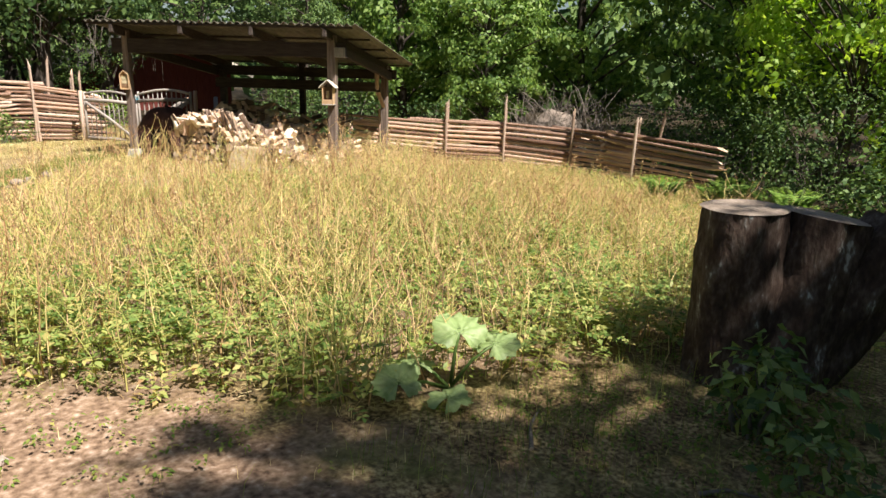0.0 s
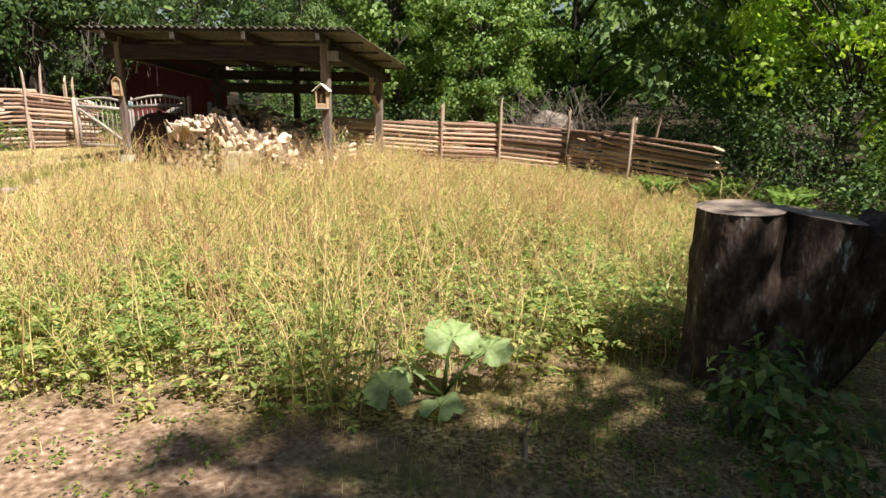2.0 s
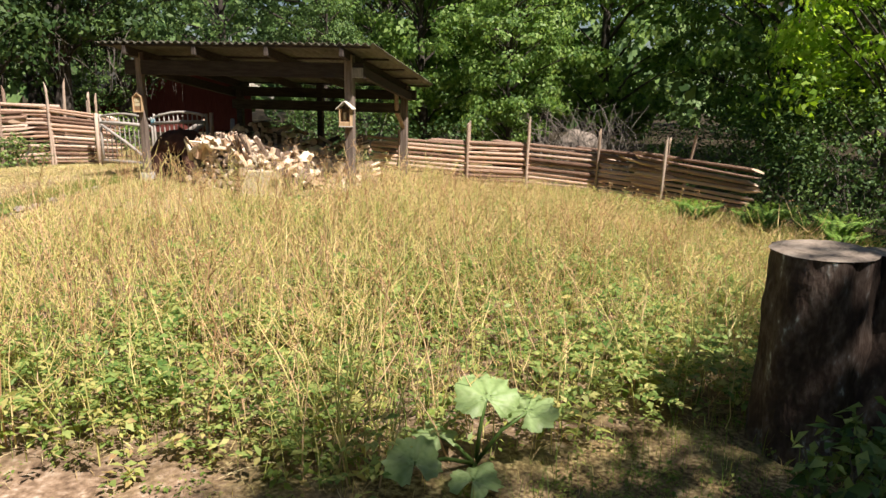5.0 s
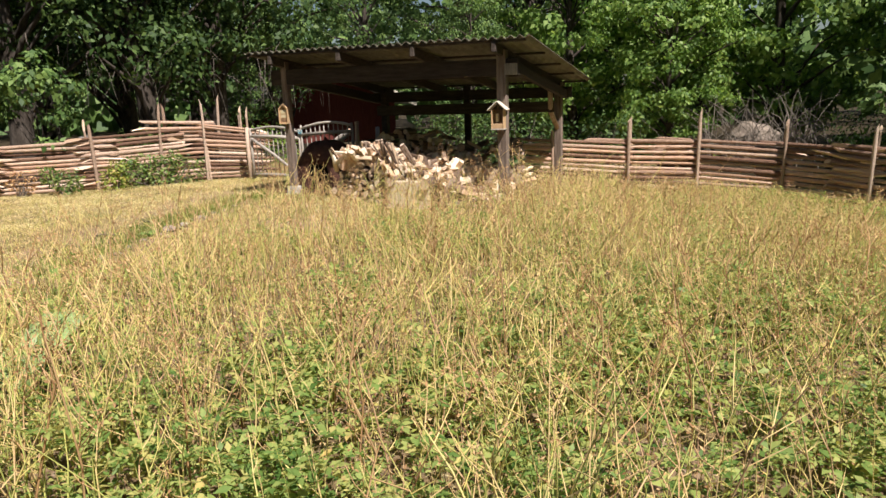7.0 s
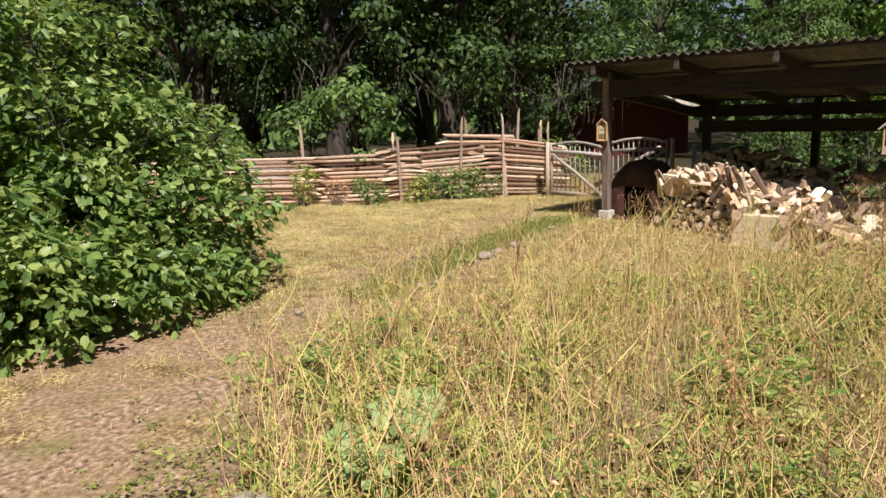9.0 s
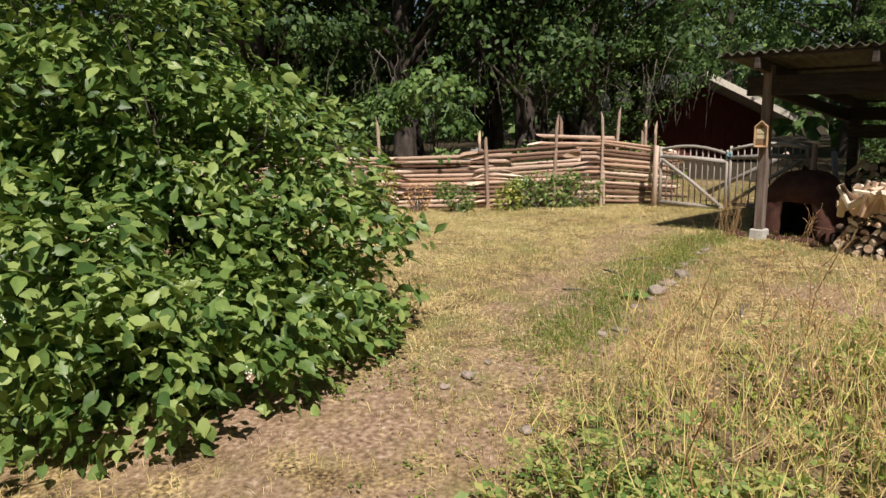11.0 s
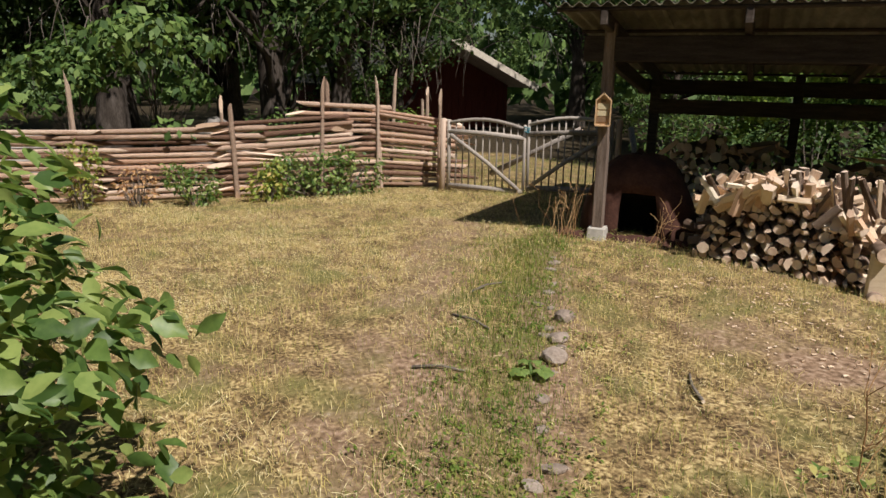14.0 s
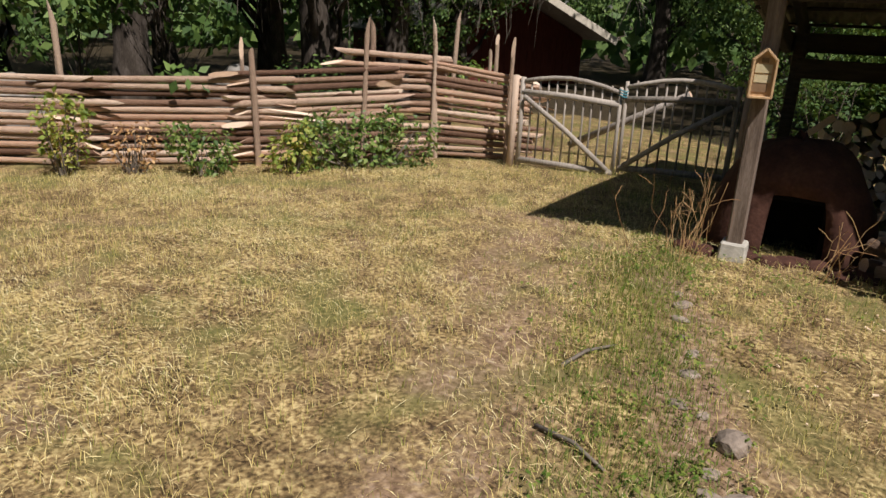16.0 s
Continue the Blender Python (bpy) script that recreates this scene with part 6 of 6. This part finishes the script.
v, f = np_leaves(at, unit(np.stack([0.3 * np.cos(a), 0.3 * np.sin(a), np.ones(len(q))], -1)), np.stack([np.cos(a), np.sin(a), rngy.uniform(-0.2, 0.5, len(q))], -1), ll, ll * 0.6)
tagged(link_mesh("low_weeds", v, f, M["grass_green"]), "small green broad-leaved weeds in the turf", "weeds", kind="stuff")
# tall dry stalks beside the corner post and before the oven
for k, (x, y, num, h) in enumerate(((-6.95, 12.95, 24, 0.68), (-6.2, 13.55, 8, 0.45))):
    rr = np.random.default_rng(90 + k)
    p0 = np.stack([rr.normal(x, 0.12, num), rr.normal(y, 0.1, num), np.full(num, g1(x, y) - 0.02)], -1)
    p1 = p0 + np.stack([rr.normal(0, 0.14, num), rr.normal(0, 0.14, num), rr.uniform(0.5, 1.0, num) * h], -1)
    pa = limb_paths(rr, num, p0, p1, 0.03)
    br0 = pa[:, 3]
    br1 = br0 + rr.normal(0, 0.09, (num, 3)) + [0, 0, 0.12]
    va, fa_ = np_tubes(pa, np.linspace(1, 0.5, 5)[None] * rr.uniform(0.002, 0.0042, (num, 1)), 4)
    vb, fb = np_tubes(limb_paths(rr, num, br0, br1, 0.05), np.full((num, 5), 0.002), 4)
    tagged(link_mesh("dry_stalks", np.concatenate([va, vb]), np.concatenate([fa_, fb + len(va)]), M["seed_dry"]), "clump of tall bare dry stalks", "weeds", kind="stuff")
# sticks on the ground
random.seed(8)
for k, (x, y, L, a) in enumerate(((-4.9, 10.9, 0.35, 20), (-4.3, 10.4, 0.3, 60), (-3.6, 11.6, 0.35, 150), (5.15, 12.25, 0.24, 50), (-5.6, 11.4, 0.4, 110), (4.3, 12.0, 0.4, 130))):
    t = thing("stick", x, y, g1(x, y) + 0.012, a, "short dry broken stick lying on the ground", "stick", "sticks")
    bm = bmesh.new()
    tube(bm, [(-L / 2, 0, 0), (0, 0.02, 0.01), (L / 2, -0.01, 0)], [0.011, 0.009, 0.006], 6, 0.1, k)
    part("branch", bm, [M["twig"], M["cut_end"]], t)
